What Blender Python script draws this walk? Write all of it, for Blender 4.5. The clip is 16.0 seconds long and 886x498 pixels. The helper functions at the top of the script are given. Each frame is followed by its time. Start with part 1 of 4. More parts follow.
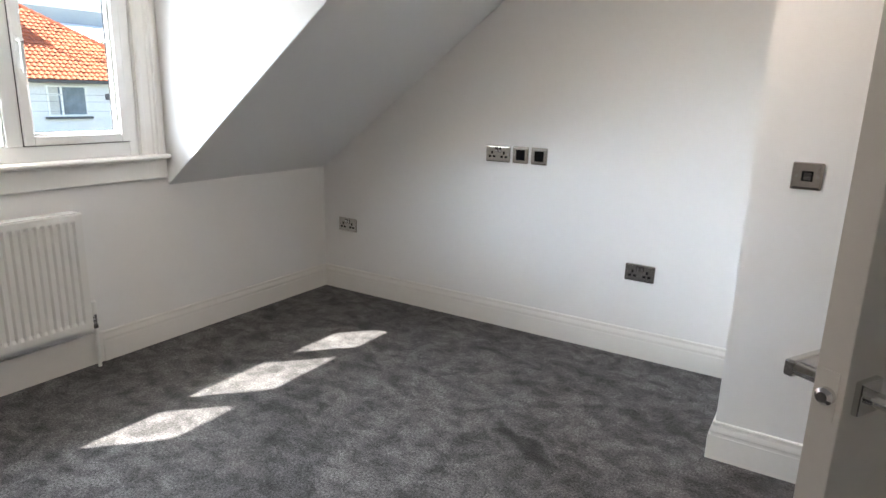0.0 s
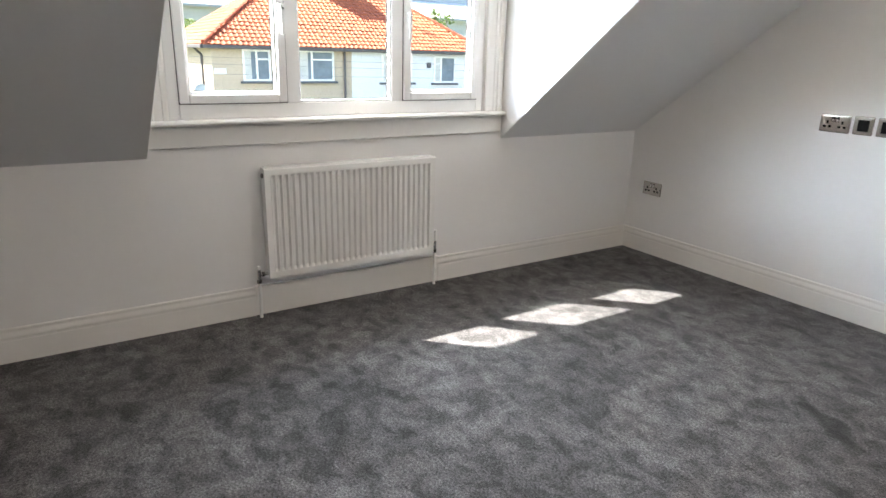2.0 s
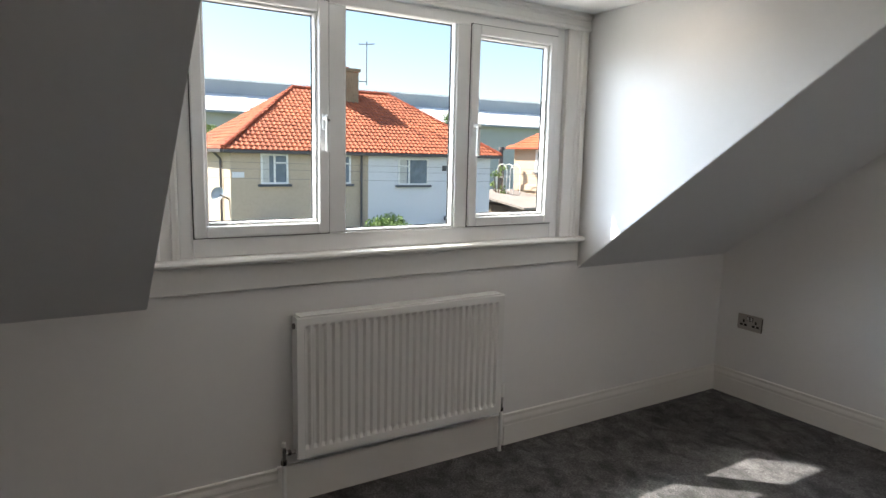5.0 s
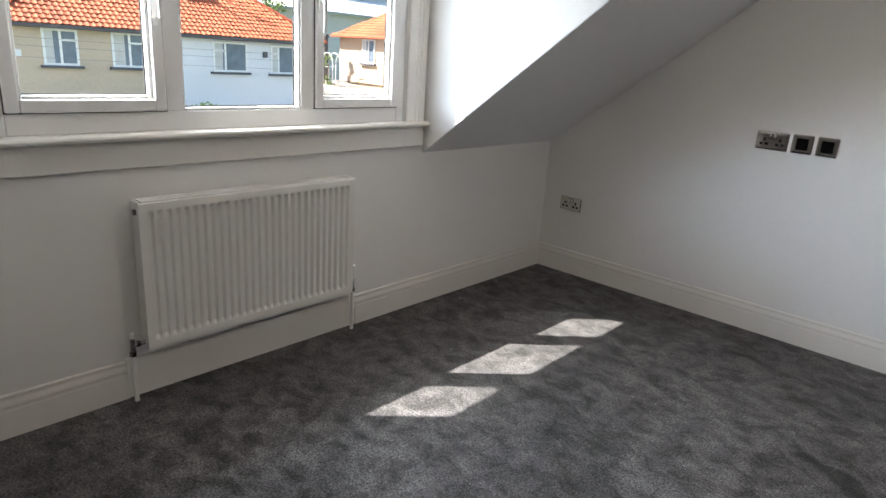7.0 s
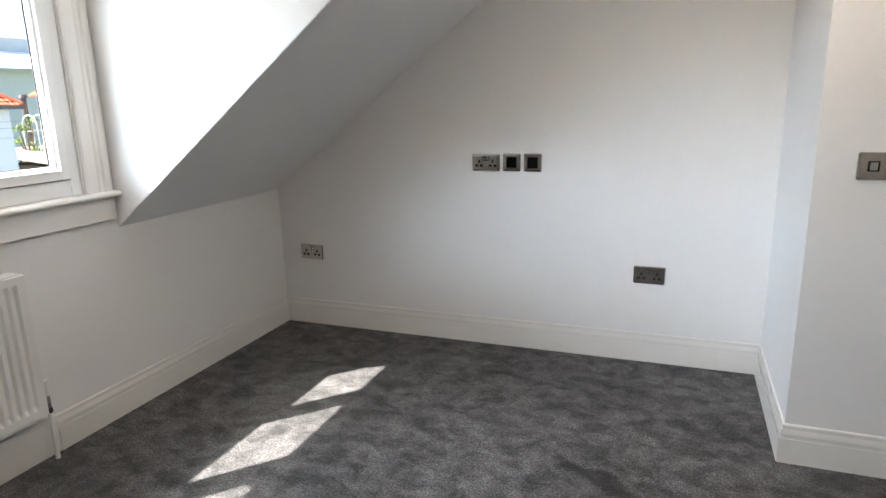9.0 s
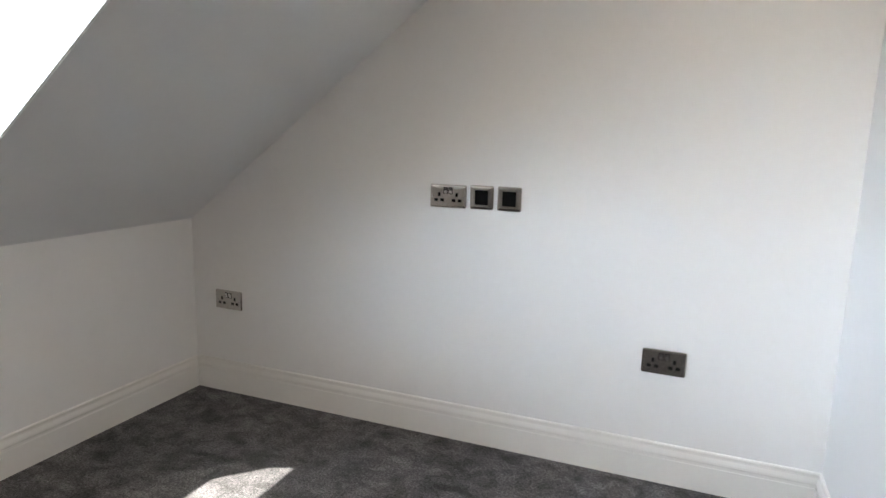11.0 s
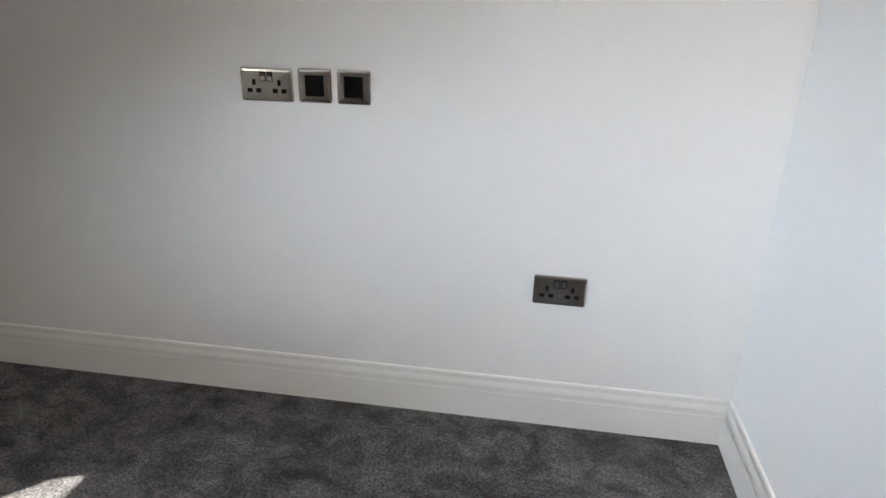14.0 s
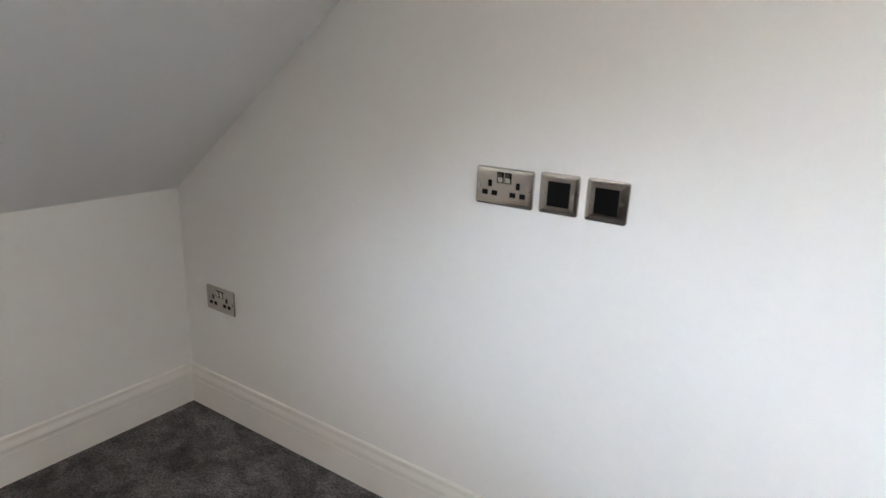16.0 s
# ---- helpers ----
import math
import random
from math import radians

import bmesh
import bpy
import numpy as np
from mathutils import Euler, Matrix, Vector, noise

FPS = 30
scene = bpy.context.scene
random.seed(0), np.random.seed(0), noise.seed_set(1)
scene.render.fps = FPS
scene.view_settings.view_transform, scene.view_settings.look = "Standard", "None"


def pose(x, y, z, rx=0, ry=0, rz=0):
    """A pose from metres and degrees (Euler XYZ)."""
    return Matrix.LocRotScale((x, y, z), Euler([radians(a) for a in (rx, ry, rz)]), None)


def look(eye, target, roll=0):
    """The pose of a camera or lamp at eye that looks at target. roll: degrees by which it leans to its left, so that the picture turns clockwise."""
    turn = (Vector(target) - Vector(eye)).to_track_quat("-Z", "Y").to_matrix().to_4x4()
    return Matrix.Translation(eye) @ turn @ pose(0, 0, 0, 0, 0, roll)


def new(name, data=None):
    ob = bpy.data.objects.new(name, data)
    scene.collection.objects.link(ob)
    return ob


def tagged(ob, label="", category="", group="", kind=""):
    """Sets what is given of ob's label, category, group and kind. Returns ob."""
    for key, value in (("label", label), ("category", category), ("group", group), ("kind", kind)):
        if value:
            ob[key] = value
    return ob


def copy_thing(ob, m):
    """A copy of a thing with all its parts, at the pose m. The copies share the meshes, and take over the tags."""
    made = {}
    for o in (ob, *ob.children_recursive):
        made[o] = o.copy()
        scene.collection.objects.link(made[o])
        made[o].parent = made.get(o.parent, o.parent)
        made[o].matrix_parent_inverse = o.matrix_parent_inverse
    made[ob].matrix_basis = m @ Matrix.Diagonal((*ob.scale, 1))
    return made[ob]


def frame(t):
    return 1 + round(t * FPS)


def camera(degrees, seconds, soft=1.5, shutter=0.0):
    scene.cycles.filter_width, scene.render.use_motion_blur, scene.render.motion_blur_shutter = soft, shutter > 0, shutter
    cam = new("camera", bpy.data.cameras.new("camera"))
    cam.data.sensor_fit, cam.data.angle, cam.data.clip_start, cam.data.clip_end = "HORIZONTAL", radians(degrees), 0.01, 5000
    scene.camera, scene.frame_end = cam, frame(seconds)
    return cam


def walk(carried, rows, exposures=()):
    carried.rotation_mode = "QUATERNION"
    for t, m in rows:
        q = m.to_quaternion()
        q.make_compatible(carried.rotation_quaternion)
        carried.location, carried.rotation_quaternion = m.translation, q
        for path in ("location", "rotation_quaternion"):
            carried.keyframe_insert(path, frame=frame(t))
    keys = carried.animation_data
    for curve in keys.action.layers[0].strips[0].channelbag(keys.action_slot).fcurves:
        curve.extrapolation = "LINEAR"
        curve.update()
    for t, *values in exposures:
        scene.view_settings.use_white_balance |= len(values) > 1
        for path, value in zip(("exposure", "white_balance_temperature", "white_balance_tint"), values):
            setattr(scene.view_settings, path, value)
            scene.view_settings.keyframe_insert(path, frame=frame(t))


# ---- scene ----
cam = camera(70.4, 16.0)
PATH = [
    (0, (0.366, 0.129, 1.296), (-0.652, 1.782, 0.815), 1.6),
    (0.5, (0.446, 0.016, 1.263), (-0.836, 1.456, 0.732), 1.6),
    (1, (0.487, -0.17, 1.237), (-1.022, 1.003, 0.648), -0.5),
    (1.5, (0.511, -0.23, 1.236), (-1.07, 0.829, 0.619), -0.6),
    (2, (0.459, -0.184, 1.268), (-1.148, 0.849, 0.677), 1.5),
    (2.5, (0.391, -0.118, 1.266), (-1.319, 0.833, 0.851), 3.7),
    (3, (0.313, -0.063, 1.282), (-1.438, 0.838, 0.935), 4.6),
    (3.5, (0.171, -0.076, 1.317), (-1.518, 0.941, 0.979), 3.8),
    (4, (0.037, -0.087, 1.312), (-1.69, 0.862, 0.972), 1.4),
    (4.2, (-0.033, -0.064, 1.311), (-1.761, 0.879, 0.956), 1.8),
    (6.3, (-0.436, -0.037, 1.368), (-1.956, 1.243, 1.143), 1.1),
    (6.5, (-0.385, -0.05, 1.354), (-1.857, 1.252, 0.985), 4.4),
    (7, (-0.288, -0.159, 1.283), (-1.564, 1.264, 0.693), 3.9),
    (7.5, (-0.177, -0.18, 1.246), (-1.234, 1.393, 0.607), 1.9),
    (8, (-0.151, -0.122, 1.247), (-1.043, 1.542, 0.587), 0.9),
    (8.5, (-0.165, 0.02, 1.298), (-0.923, 1.8, 0.789), -0.8),
    (8.7, (-0.249, 0.06, 1.307), (-0.932, 1.875, 0.819), -1.6),
    (10.8, (-0.322, 0.89, 1.231), (-1.163, 2.68, 0.926), 2.4),
    (11, (-0.322, 1.001, 1.208), (-1.06, 2.826, 0.855), 1.3),
    (11.5, (-0.307, 1.25, 1.213), (-0.94, 3.105, 0.818), 1.3),
    (12, (-0.296, 1.465, 1.21), (-0.901, 3.29, 0.66), 2.7),
    (12.5, (-0.346, 1.692, 1.221), (-0.957, 3.541, 0.764), -0.5),
    (13, (-0.422, 1.784, 1.201), (-0.982, 3.637, 0.697), 1.5),
    (13.5, (-0.452, 1.678, 1.209), (-0.876, 3.549, 0.641), 0.0),
    (14, (-0.458, 1.597, 1.202), (-0.751, 3.434, 0.467), 1.1),
    (14.5, (-0.486, 1.655, 1.163), (-0.869, 3.482, 0.451), -1.1),
    (15, (-0.524, 1.764, 1.174), (-1.039, 3.605, 0.585), -1.2),
    (15.5, (-0.514, 1.889, 1.19), (-1.256, 3.667, 0.65), -2.3),
    (16, (-0.529, 1.985, 1.243), (-1.602, 3.578, 0.685), 2.1),
]
EXPOSURES = [(0.0, 2.6), (1.0, 2.75), (2.0, 2.8), (3.0, 2.4), (4.2, 2.1), (6.3, 1.0), (6.5, 1.1), (7.0, 2.05), (7.5, 2.5), (8.5, 2.5), (11.0, 2.65), (12.5, 2.5), (14.0, 2.45), (15.0, 2.6), (16.0, 2.9)]
walk(cam, [(t, look(eye, target, roll)) for t, eye, target, roll in PATH], EXPOSURES)

# ---- world, sun, exposure ----
SUN_FROM = Vector((-0.62, -0.672, 1.0)).normalized()
world = bpy.data.worlds.new("world")
scene.world = world
world.use_nodes = True
_nt = world.node_tree
_sky = _nt.nodes.new("ShaderNodeTexSky")
_sky.sky_type = "NISHITA"
_sky.sun_disc = False
_sky.sun_elevation = math.asin(SUN_FROM.z)
_sky.sun_rotation = math.atan2(SUN_FROM.x, SUN_FROM.y)
_bg = _nt.nodes["Background"]
_bg.inputs["Strength"].default_value = 0.085
_nt.links.new(_sky.outputs["Color"], _bg.inputs["Color"])
sun_data = bpy.data.lights.new("sun", "SUN")
sun_data.energy, sun_data.angle, sun_data.color = 5.0, radians(0.5), (1.0, 0.95, 0.87)
sun = new("sun", sun_data)
sun.matrix_world = look((0, 0, 0), -SUN_FROM)
sun.location = (-20, -22, 40)


def outdoor_fill_lamp(name, eye, target, w, h, watts, color):
    """Added lamp outside the window, standing in for sky above, sunlit street below."""
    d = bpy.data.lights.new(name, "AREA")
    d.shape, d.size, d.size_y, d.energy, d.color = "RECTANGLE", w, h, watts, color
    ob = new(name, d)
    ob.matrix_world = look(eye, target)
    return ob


# unseen fill: two for sky, one warm for light bounced up from the street
outdoor_fill_lamp("high_sky_fill_lamp", (-8.2, 0.6, 7.2), (-2.5, 1.1, 1.5), 10.0, 5.0, 560, (0.80, 0.90, 1.0))
outdoor_fill_lamp("low_sky_fill_lamp", (-10.1, -9.1, 4.4), (-2.5, 1.1, 1.4), 12.5, 4.5, 740, (0.72, 0.85, 1.0))
outdoor_fill_lamp("street_bounce_fill_lamp", (-4.0, 1.1, -0.2), (-2.5, 1.1, 1.4), 4.0, 1.4, 26, (1.0, 0.90, 0.80))
# recessed ceiling lamps: one in the dormer, three unseen ones added in flat ceiling
DORMER_AND_ADDED_DOWNLIGHTS = [(-1.873, 1.844, 1.985), (-0.1, 2.0, 2.32), (-0.1, 0.2, 2.32), (-0.1, -1.4, 2.32)]
for spot in DORMER_AND_ADDED_DOWNLIGHTS:
    d = bpy.data.lights.new("dormer_and_added_lamp", "AREA")
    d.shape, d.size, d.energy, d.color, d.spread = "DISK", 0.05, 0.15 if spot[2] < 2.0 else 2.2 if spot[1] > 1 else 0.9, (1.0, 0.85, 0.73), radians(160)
    ob = new("dormer_and_added_lamp", d)
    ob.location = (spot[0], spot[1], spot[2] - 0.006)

# ---- materials ----


def mat(name, color, rough=0.5, metal=0.0, var=0.06, scale=6.0, fine=120.0, bump=0.0, bump_scale=200.0, spec=0.5, per_piece=0.0, tint=None):
    """A node material: base colour varied at two scales, with relief."""
    m = bpy.data.materials.new(name)
    m.use_nodes = True
    nt = m.node_tree
    n, l = nt.nodes, nt.links
    b = n["Principled BSDF"]
    b.inputs["Roughness"].default_value = rough
    b.inputs["Metallic"].default_value = metal
    b.inputs["Specular IOR Level"].default_value = spec
    tc = n.new("ShaderNodeTexCoord")
    big = n.new("ShaderNodeTexNoise")
    big.inputs["Scale"].default_value, big.inputs["Detail"].default_value = scale, 4
    small = n.new("ShaderNodeTexNoise")
    small.inputs["Scale"].default_value, small.inputs["Detail"].default_value = fine, 2
    for t in (big, small):
        l.new(tc.outputs["Object"], t.inputs["Vector"])
    add = n.new("ShaderNodeMath")
    add.operation = "ADD"
    l.new(big.outputs["Fac"], add.inputs[0])
    l.new(small.outputs["Fac"], add.inputs[1])
    out = add.outputs[0]
    if per_piece:
        info = n.new("ShaderNodeObjectInfo")
        geo = n.new("ShaderNodeNewGeometry")
        s = n.new("ShaderNodeMath")
        s.operation = "ADD"
        l.new(info.outputs["Random"], s.inputs[0])
        l.new(geo.outputs["Random Per Island"], s.inputs[1])
        k = n.new("ShaderNodeMath")
        k.operation = "MULTIPLY_ADD"
        k.inputs[1].default_value, k.inputs[2].default_value = per_piece, -per_piece * 0.8
        l.new(s.outputs[0], k.inputs[0])
        a2 = n.new("ShaderNodeMath")
        a2.operation = "ADD"
        l.new(out, a2.inputs[0])
        l.new(k.outputs[0], a2.inputs[1])
        out = a2.outputs[0]
    ramp = n.new("ShaderNodeMapRange")
    ramp.inputs["From Min"].default_value, ramp.inputs["From Max"].default_value = 0.6, 1.4
    l.new(out, ramp.inputs["Value"])
    mix = n.new("ShaderNodeMix")
    mix.data_type = "RGBA"
    dark = [c * (1 - var) for c in color]
    light = [min(1, c * (1 + var)) for c in (tint or color)]
    mix.inputs[6].default_value, mix.inputs[7].default_value = (*dark, 1), (*light, 1)
    l.new(ramp.outputs["Result"], mix.inputs["Factor"])
    l.new(mix.outputs[2], b.inputs["Base Color"])
    if bump:
        bn = n.new("ShaderNodeTexNoise")
        bn.inputs["Scale"].default_value, bn.inputs["Detail"].default_value = bump_scale, 3
        l.new(tc.outputs["Object"], bn.inputs["Vector"])
        bp = n.new("ShaderNodeBump")
        bp.inputs["Strength"].default_value, bp.inputs["Distance"].default_value = bump, 0.002
        l.new(bn.outputs["Fac"], bp.inputs["Height"])
        l.new(bp.outputs["Normal"], b.inputs["Normal"])
    return m


def carpet_material():
    m = bpy.data.materials.new("grey_carpet")
    m.use_nodes = True
    n, l = m.node_tree.nodes, m.node_tree.links
    b = n["Principled BSDF"]
    b.inputs["Roughness"].default_value = 0.95
    b.inputs["Specular IOR Level"].default_value = 0.1
    b.inputs["Sheen Weight"].default_value = 0.12
    b.inputs["Sheen Roughness"].default_value = 0.5
    tc = n.new("ShaderNodeTexCoord")

    def noise_tex(scale, detail, rough, vec=None):
        t = n.new("ShaderNodeTexNoise")
        t.inputs["Scale"].default_value, t.inputs["Detail"].default_value, t.inputs["Roughness"].default_value = scale, detail, rough
        l.new(vec or tc.outputs["Object"], t.inputs["Vector"])
        return t

    def spread(src, a, b2, lo, hi):
        r = n.new("ShaderNodeMapRange")
        r.inputs["From Min"].default_value, r.inputs["From Max"].default_value = a, b2
        r.inputs["To Min"].default_value, r.inputs["To Max"].default_value = lo, hi
        l.new(src, r.inputs["Value"])
        return r.outputs["Result"]

    def times(p, q):
        t = n.new("ShaderNodeMath")
        t.operation = "MULTIPLY"
        l.new(p, t.inputs[0])
        l.new(q, t.inputs[1])
        return t.outputs[0]

    warp = noise_tex(6.0, 3, 0.6)
    off = n.new("ShaderNodeMix")
    off.data_type, off.blend_type = "RGBA", "ADD"
    off.inputs["Factor"].default_value = 0.16
    l.new(tc.outputs["Object"], off.inputs[6])
    l.new(warp.outputs["Color"], off.inputs[7])
    # brushed pile: broad areas, hand-sized marks, single tufts
    broad = spread(noise_tex(1.6, 2, 0.5).outputs["Fac"], 0.35, 0.65, 0.75, 1.2)
    marks = spread(noise_tex(11, 7, 0.68, off.outputs[2]).outputs["Fac"], 0.38, 0.62, 0.55, 1.38)
    # sparse dark strokes where feet and the vacuum turned the pile
    turn = n.new("ShaderNodeMapping")
    turn.inputs["Rotation"].default_value = (0, 0, radians(35))
    turn.inputs["Scale"].default_value = (6.0, 11.0, 1.0)
    l.new(off.outputs[2], turn.inputs["Vector"])
    strokes = spread(noise_tex(1.0, 4, 0.6, turn.outputs["Vector"]).outputs["Fac"], 0.48, 0.68, 1.12, 0.5)
    marks = times(marks, strokes)
    tufts = noise_tex(120, 3, 0.75)
    tuft_v = spread(tufts.outputs["Fac"], 0.33, 0.67, 0.25, 1.75)
    speck = spread(noise_tex(330, 1, 0.5).outputs["Fac"], 0.35, 0.65, 0.6, 1.4)
    # one long scuff across the pile
    mp = n.new("ShaderNodeMapping")
    mp.vector_type = "TEXTURE"
    mp.inputs["Location"].default_value = (-0.39, 2.2, 0)
    mp.inputs["Rotation"].default_value = (0, 0, radians(-38))
    mp.inputs["Scale"].default_value = (0.2, 0.05, 1)
    l.new(off.outputs[2], mp.inputs["Vector"])
    gs = n.new("ShaderNodeTexGradient")
    gs.gradient_type = "SPHERICAL"
    l.new(mp.outputs["Vector"], gs.inputs["Vector"])
    scuff = spread(gs.outputs["Fac"], 0.0, 0.5, 1.0, 0.38)
    total = times(times(times(broad, marks), times(tuft_v, speck)), scuff)
    col = n.new("ShaderNodeMix")
    col.data_type, col.blend_type, col.clamp_result = "RGBA", "MULTIPLY", False
    col.inputs["Factor"].default_value = 1
    col.inputs[6].default_value = (0.090, 0.087, 0.089, 1)
    l.new(total, col.inputs[7])
    l.new(col.outputs[2], b.inputs["Base Color"])
    bp = n.new("ShaderNodeBump")
    bp.inputs["Strength"].default_value, bp.inputs["Distance"].default_value = 0.6, 0.004
    l.new(tufts.outputs["Fac"], bp.inputs["Height"])
    l.new(bp.outputs["Normal"], b.inputs["Normal"])
    return m


def brushed_metal():
    m = mat("brushed_steel", (0.50, 0.47, 0.44), rough=0.2, metal=1.0, var=0.05, bump=0.0)
    n, l = m.node_tree.nodes, m.node_tree.links
    b = n["Principled BSDF"]
    b.inputs["Anisotropic"].default_value = 0.5
    tan = n.new("ShaderNodeTangent")
    tan.direction_type, tan.axis = "RADIAL", "Y"
    l.new(tan.outputs["Tangent"], b.inputs["Tangent"])
    tc = n.new("ShaderNodeTexCoord")
    mp = n.new("ShaderNodeMapping")
    mp.inputs["Scale"].default_value = (8, 8, 1800)
    no = n.new("ShaderNodeTexNoise")
    no.inputs["Scale"].default_value = 1.0
    l.new(tc.outputs["Object"], mp.inputs["Vector"])
    l.new(mp.outputs["Vector"], no.inputs["Vector"])
    rr = n.new("ShaderNodeMapRange")
    rr.inputs["To Min"].default_value, rr.inputs["To Max"].default_value = 0.06, 0.15
    l.new(no.outputs["Fac"], rr.inputs["Value"])
    l.new(rr.outputs["Result"], b.inputs["Roughness"])
    return m


def glass_material():
    m = bpy.data.materials.new("window_glass")
    m.use_nodes = True
    b = m.node_tree.nodes["Principled BSDF"]
    b.inputs["Base Color"].default_value = (0.97, 0.985, 0.98, 1)
    b.inputs["Roughness"].default_value = 0.0
    b.inputs["Transmission Weight"].default_value = 1.0
    b.inputs["IOR"].default_value = 1.02
    return m


M_WALL = mat("white_emulsion", (0.80, 0.797, 0.79), rough=0.75, var=0.012, scale=1.6, fine=40, bump=0.12, bump_scale=260, spec=0.3)
M_CEIL = mat("ceiling_emulsion", (0.79, 0.79, 0.79), rough=0.85, var=0.012, scale=1.3, fine=40, bump=0.1, bump_scale=240, spec=0.2)
M_GLOSS = mat("white_satin_paint", (0.80, 0.785, 0.755), rough=0.35, var=0.015, scale=3, fine=60, bump=0.04, bump_scale=150)
M_UPVC = mat("white_upvc", (0.82, 0.82, 0.81), rough=0.28, var=0.01, scale=4, fine=50, bump=0.02, bump_scale=90)
M_GASKET = mat("black_gasket", (0.03, 0.03, 0.03), rough=0.7, var=0.1)
M_RAD = mat("white_enamel", (0.80, 0.795, 0.775), rough=0.25, var=0.012, scale=5, fine=60, bump=0.02, bump_scale=80)
M_PIPE = mat("white_plastic_pipe", (0.78, 0.78, 0.76), rough=0.35, var=0.02)
M_CHROME = mat("chrome", (0.68, 0.67, 0.66), rough=0.12, metal=1.0, var=0.04)
M_DARKCHROME = mat("dark_nickel", (0.20, 0.19, 0.18), rough=0.22, metal=1.0, var=0.1)
M_STEEL = brushed_metal()
M_BLACK = mat("black_plastic", (0.006, 0.006, 0.006), rough=0.4, var=0.1, spec=0.05)
M_CARPET = carpet_material()
# door white with the shade on the open leaf put into its colour
M_SHADED_DOOR = mat("shaded_door_paint", (0.56, 0.535, 0.50), rough=0.4, var=0.02, scale=3, fine=70, bump=0.06, bump_scale=120)
M_GLASS = glass_material()
M_RENDER = mat("beige_roughcast", (0.52, 0.43, 0.33), rough=0.95, var=0.08, scale=0.7, fine=9, bump=0.5, bump_scale=40)
M_WHITE_RENDER = mat("white_roughcast", (0.74, 0.75, 0.78), rough=0.95, var=0.05, scale=0.6, fine=9, bump=0.5, bump_scale=40)
M_CREAM_RENDER = mat("cream_roughcast", (0.52, 0.40, 0.29), rough=0.95, var=0.07, scale=0.6, fine=9, bump=0.5, bump_scale=40)
M_TILE = mat("orange_clay_tile", (0.35, 0.082, 0.036), rough=0.8, var=0.3, scale=0.5, fine=14, bump=0.4, bump_scale=60, per_piece=0.2, tint=(0.43, 0.125, 0.052))
M_RIDGE = mat("red_ridge_tile", (0.38, 0.09, 0.04), rough=0.8, var=0.2, scale=3, fine=20, per_piece=0.2)
M_CHIMNEY = mat("weathered_chimney_render", (0.27, 0.2, 0.13), rough=0.95, var=0.35, scale=1.6, fine=20, bump=0.5, bump_scale=40)
M_GUTTER = mat("grey_gutter", (0.09, 0.08, 0.08), rough=0.5, var=0.1)
M_SILL = mat("slate_sill", (0.09, 0.095, 0.11), rough=0.7, var=0.15)
M_DARKGLASS = mat("dark_room_glass", (0.17, 0.21, 0.26), rough=0.06, var=0.25, scale=1.2, fine=4)
M_CURTAIN = mat("net_curtain", (0.55, 0.55, 0.53), rough=0.9, var=0.12, scale=4, fine=30)
M_CLAD_GREY = mat("grey_sheet_cladding", (0.33, 0.37, 0.40), rough=0.5, var=0.06, scale=0.1, fine=2)
M_CLAD_WHITE = mat("white_sheet_cladding", (0.82, 0.82, 0.82), rough=0.5, var=0.04, scale=0.1, fine=2)
M_CLAD_PALE = mat("pale_sheet_cladding", (0.46, 0.49, 0.48), rough=0.5, var=0.06, scale=0.1, fine=2)
M_GRASS = mat("grass_ground", (0.10, 0.12, 0.06), rough=1.0, var=0.3, scale=0.4, fine=6)
M_ROAD = mat("asphalt", (0.055, 0.055, 0.055), rough=0.9, var=0.15, scale=0.6, fine=30, bump=0.4)
M_PAVE = mat("concrete_paving", (0.26, 0.25, 0.23), rough=0.9, var=0.12, scale=0.7, fine=20, bump=0.3)
M_LEAF = mat("leaf_green", (0.10, 0.17, 0.04), rough=0.7, var=0.35, scale=2, fine=20, per_piece=0.3, tint=(0.19, 0.27, 0.07))
M_BARK = mat("bark", (0.10, 0.075, 0.05), rough=0.95, var=0.3, scale=8, fine=40, bump=0.6, bump_scale=30)
M_WOOD = mat("weathered_wood", (0.26, 0.20, 0.15), rough=0.9, var=0.25, scale=2, fine=30, bump=0.3)
M_FELT = mat("pale_roof_felt", (0.27, 0.235, 0.21), rough=0.95, var=0.15, scale=1.2, fine=14)
M_WIRE = mat("black_cable", (0.16, 0.17, 0.19), rough=0.6, var=0.1)
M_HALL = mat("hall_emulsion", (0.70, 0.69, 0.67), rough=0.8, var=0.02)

M_LAMP = mat("lamp_lens", (0.8, 0.75, 0.65), rough=0.4, var=0.02)
M_LAMP.node_tree.nodes["Principled BSDF"].inputs["Emission Color"].default_value = (1.0, 0.8, 0.55, 1)
M_LAMP.node_tree.nodes["Principled BSDF"].inputs["Emission Strength"].default_value = 4.0

# ---- mesh helpers ----


def link(name, bm, material, smooth=False):
    me = bpy.data.meshes.new(name)
    bmesh.ops.recalc_face_normals(bm, faces=bm.faces)
    bm.to_mesh(me)
    bm.free()
    me.materials.append(material)
    if smooth:
        for p in me.polygons:
            p.use_smooth = True
    return new(name, me)


def part(name, bm, material, parent, label="", smooth=False):
    ob = link(name, bm, material, smooth)
    ob.parent = parent
    if label:
        ob["label"] = label
    return ob


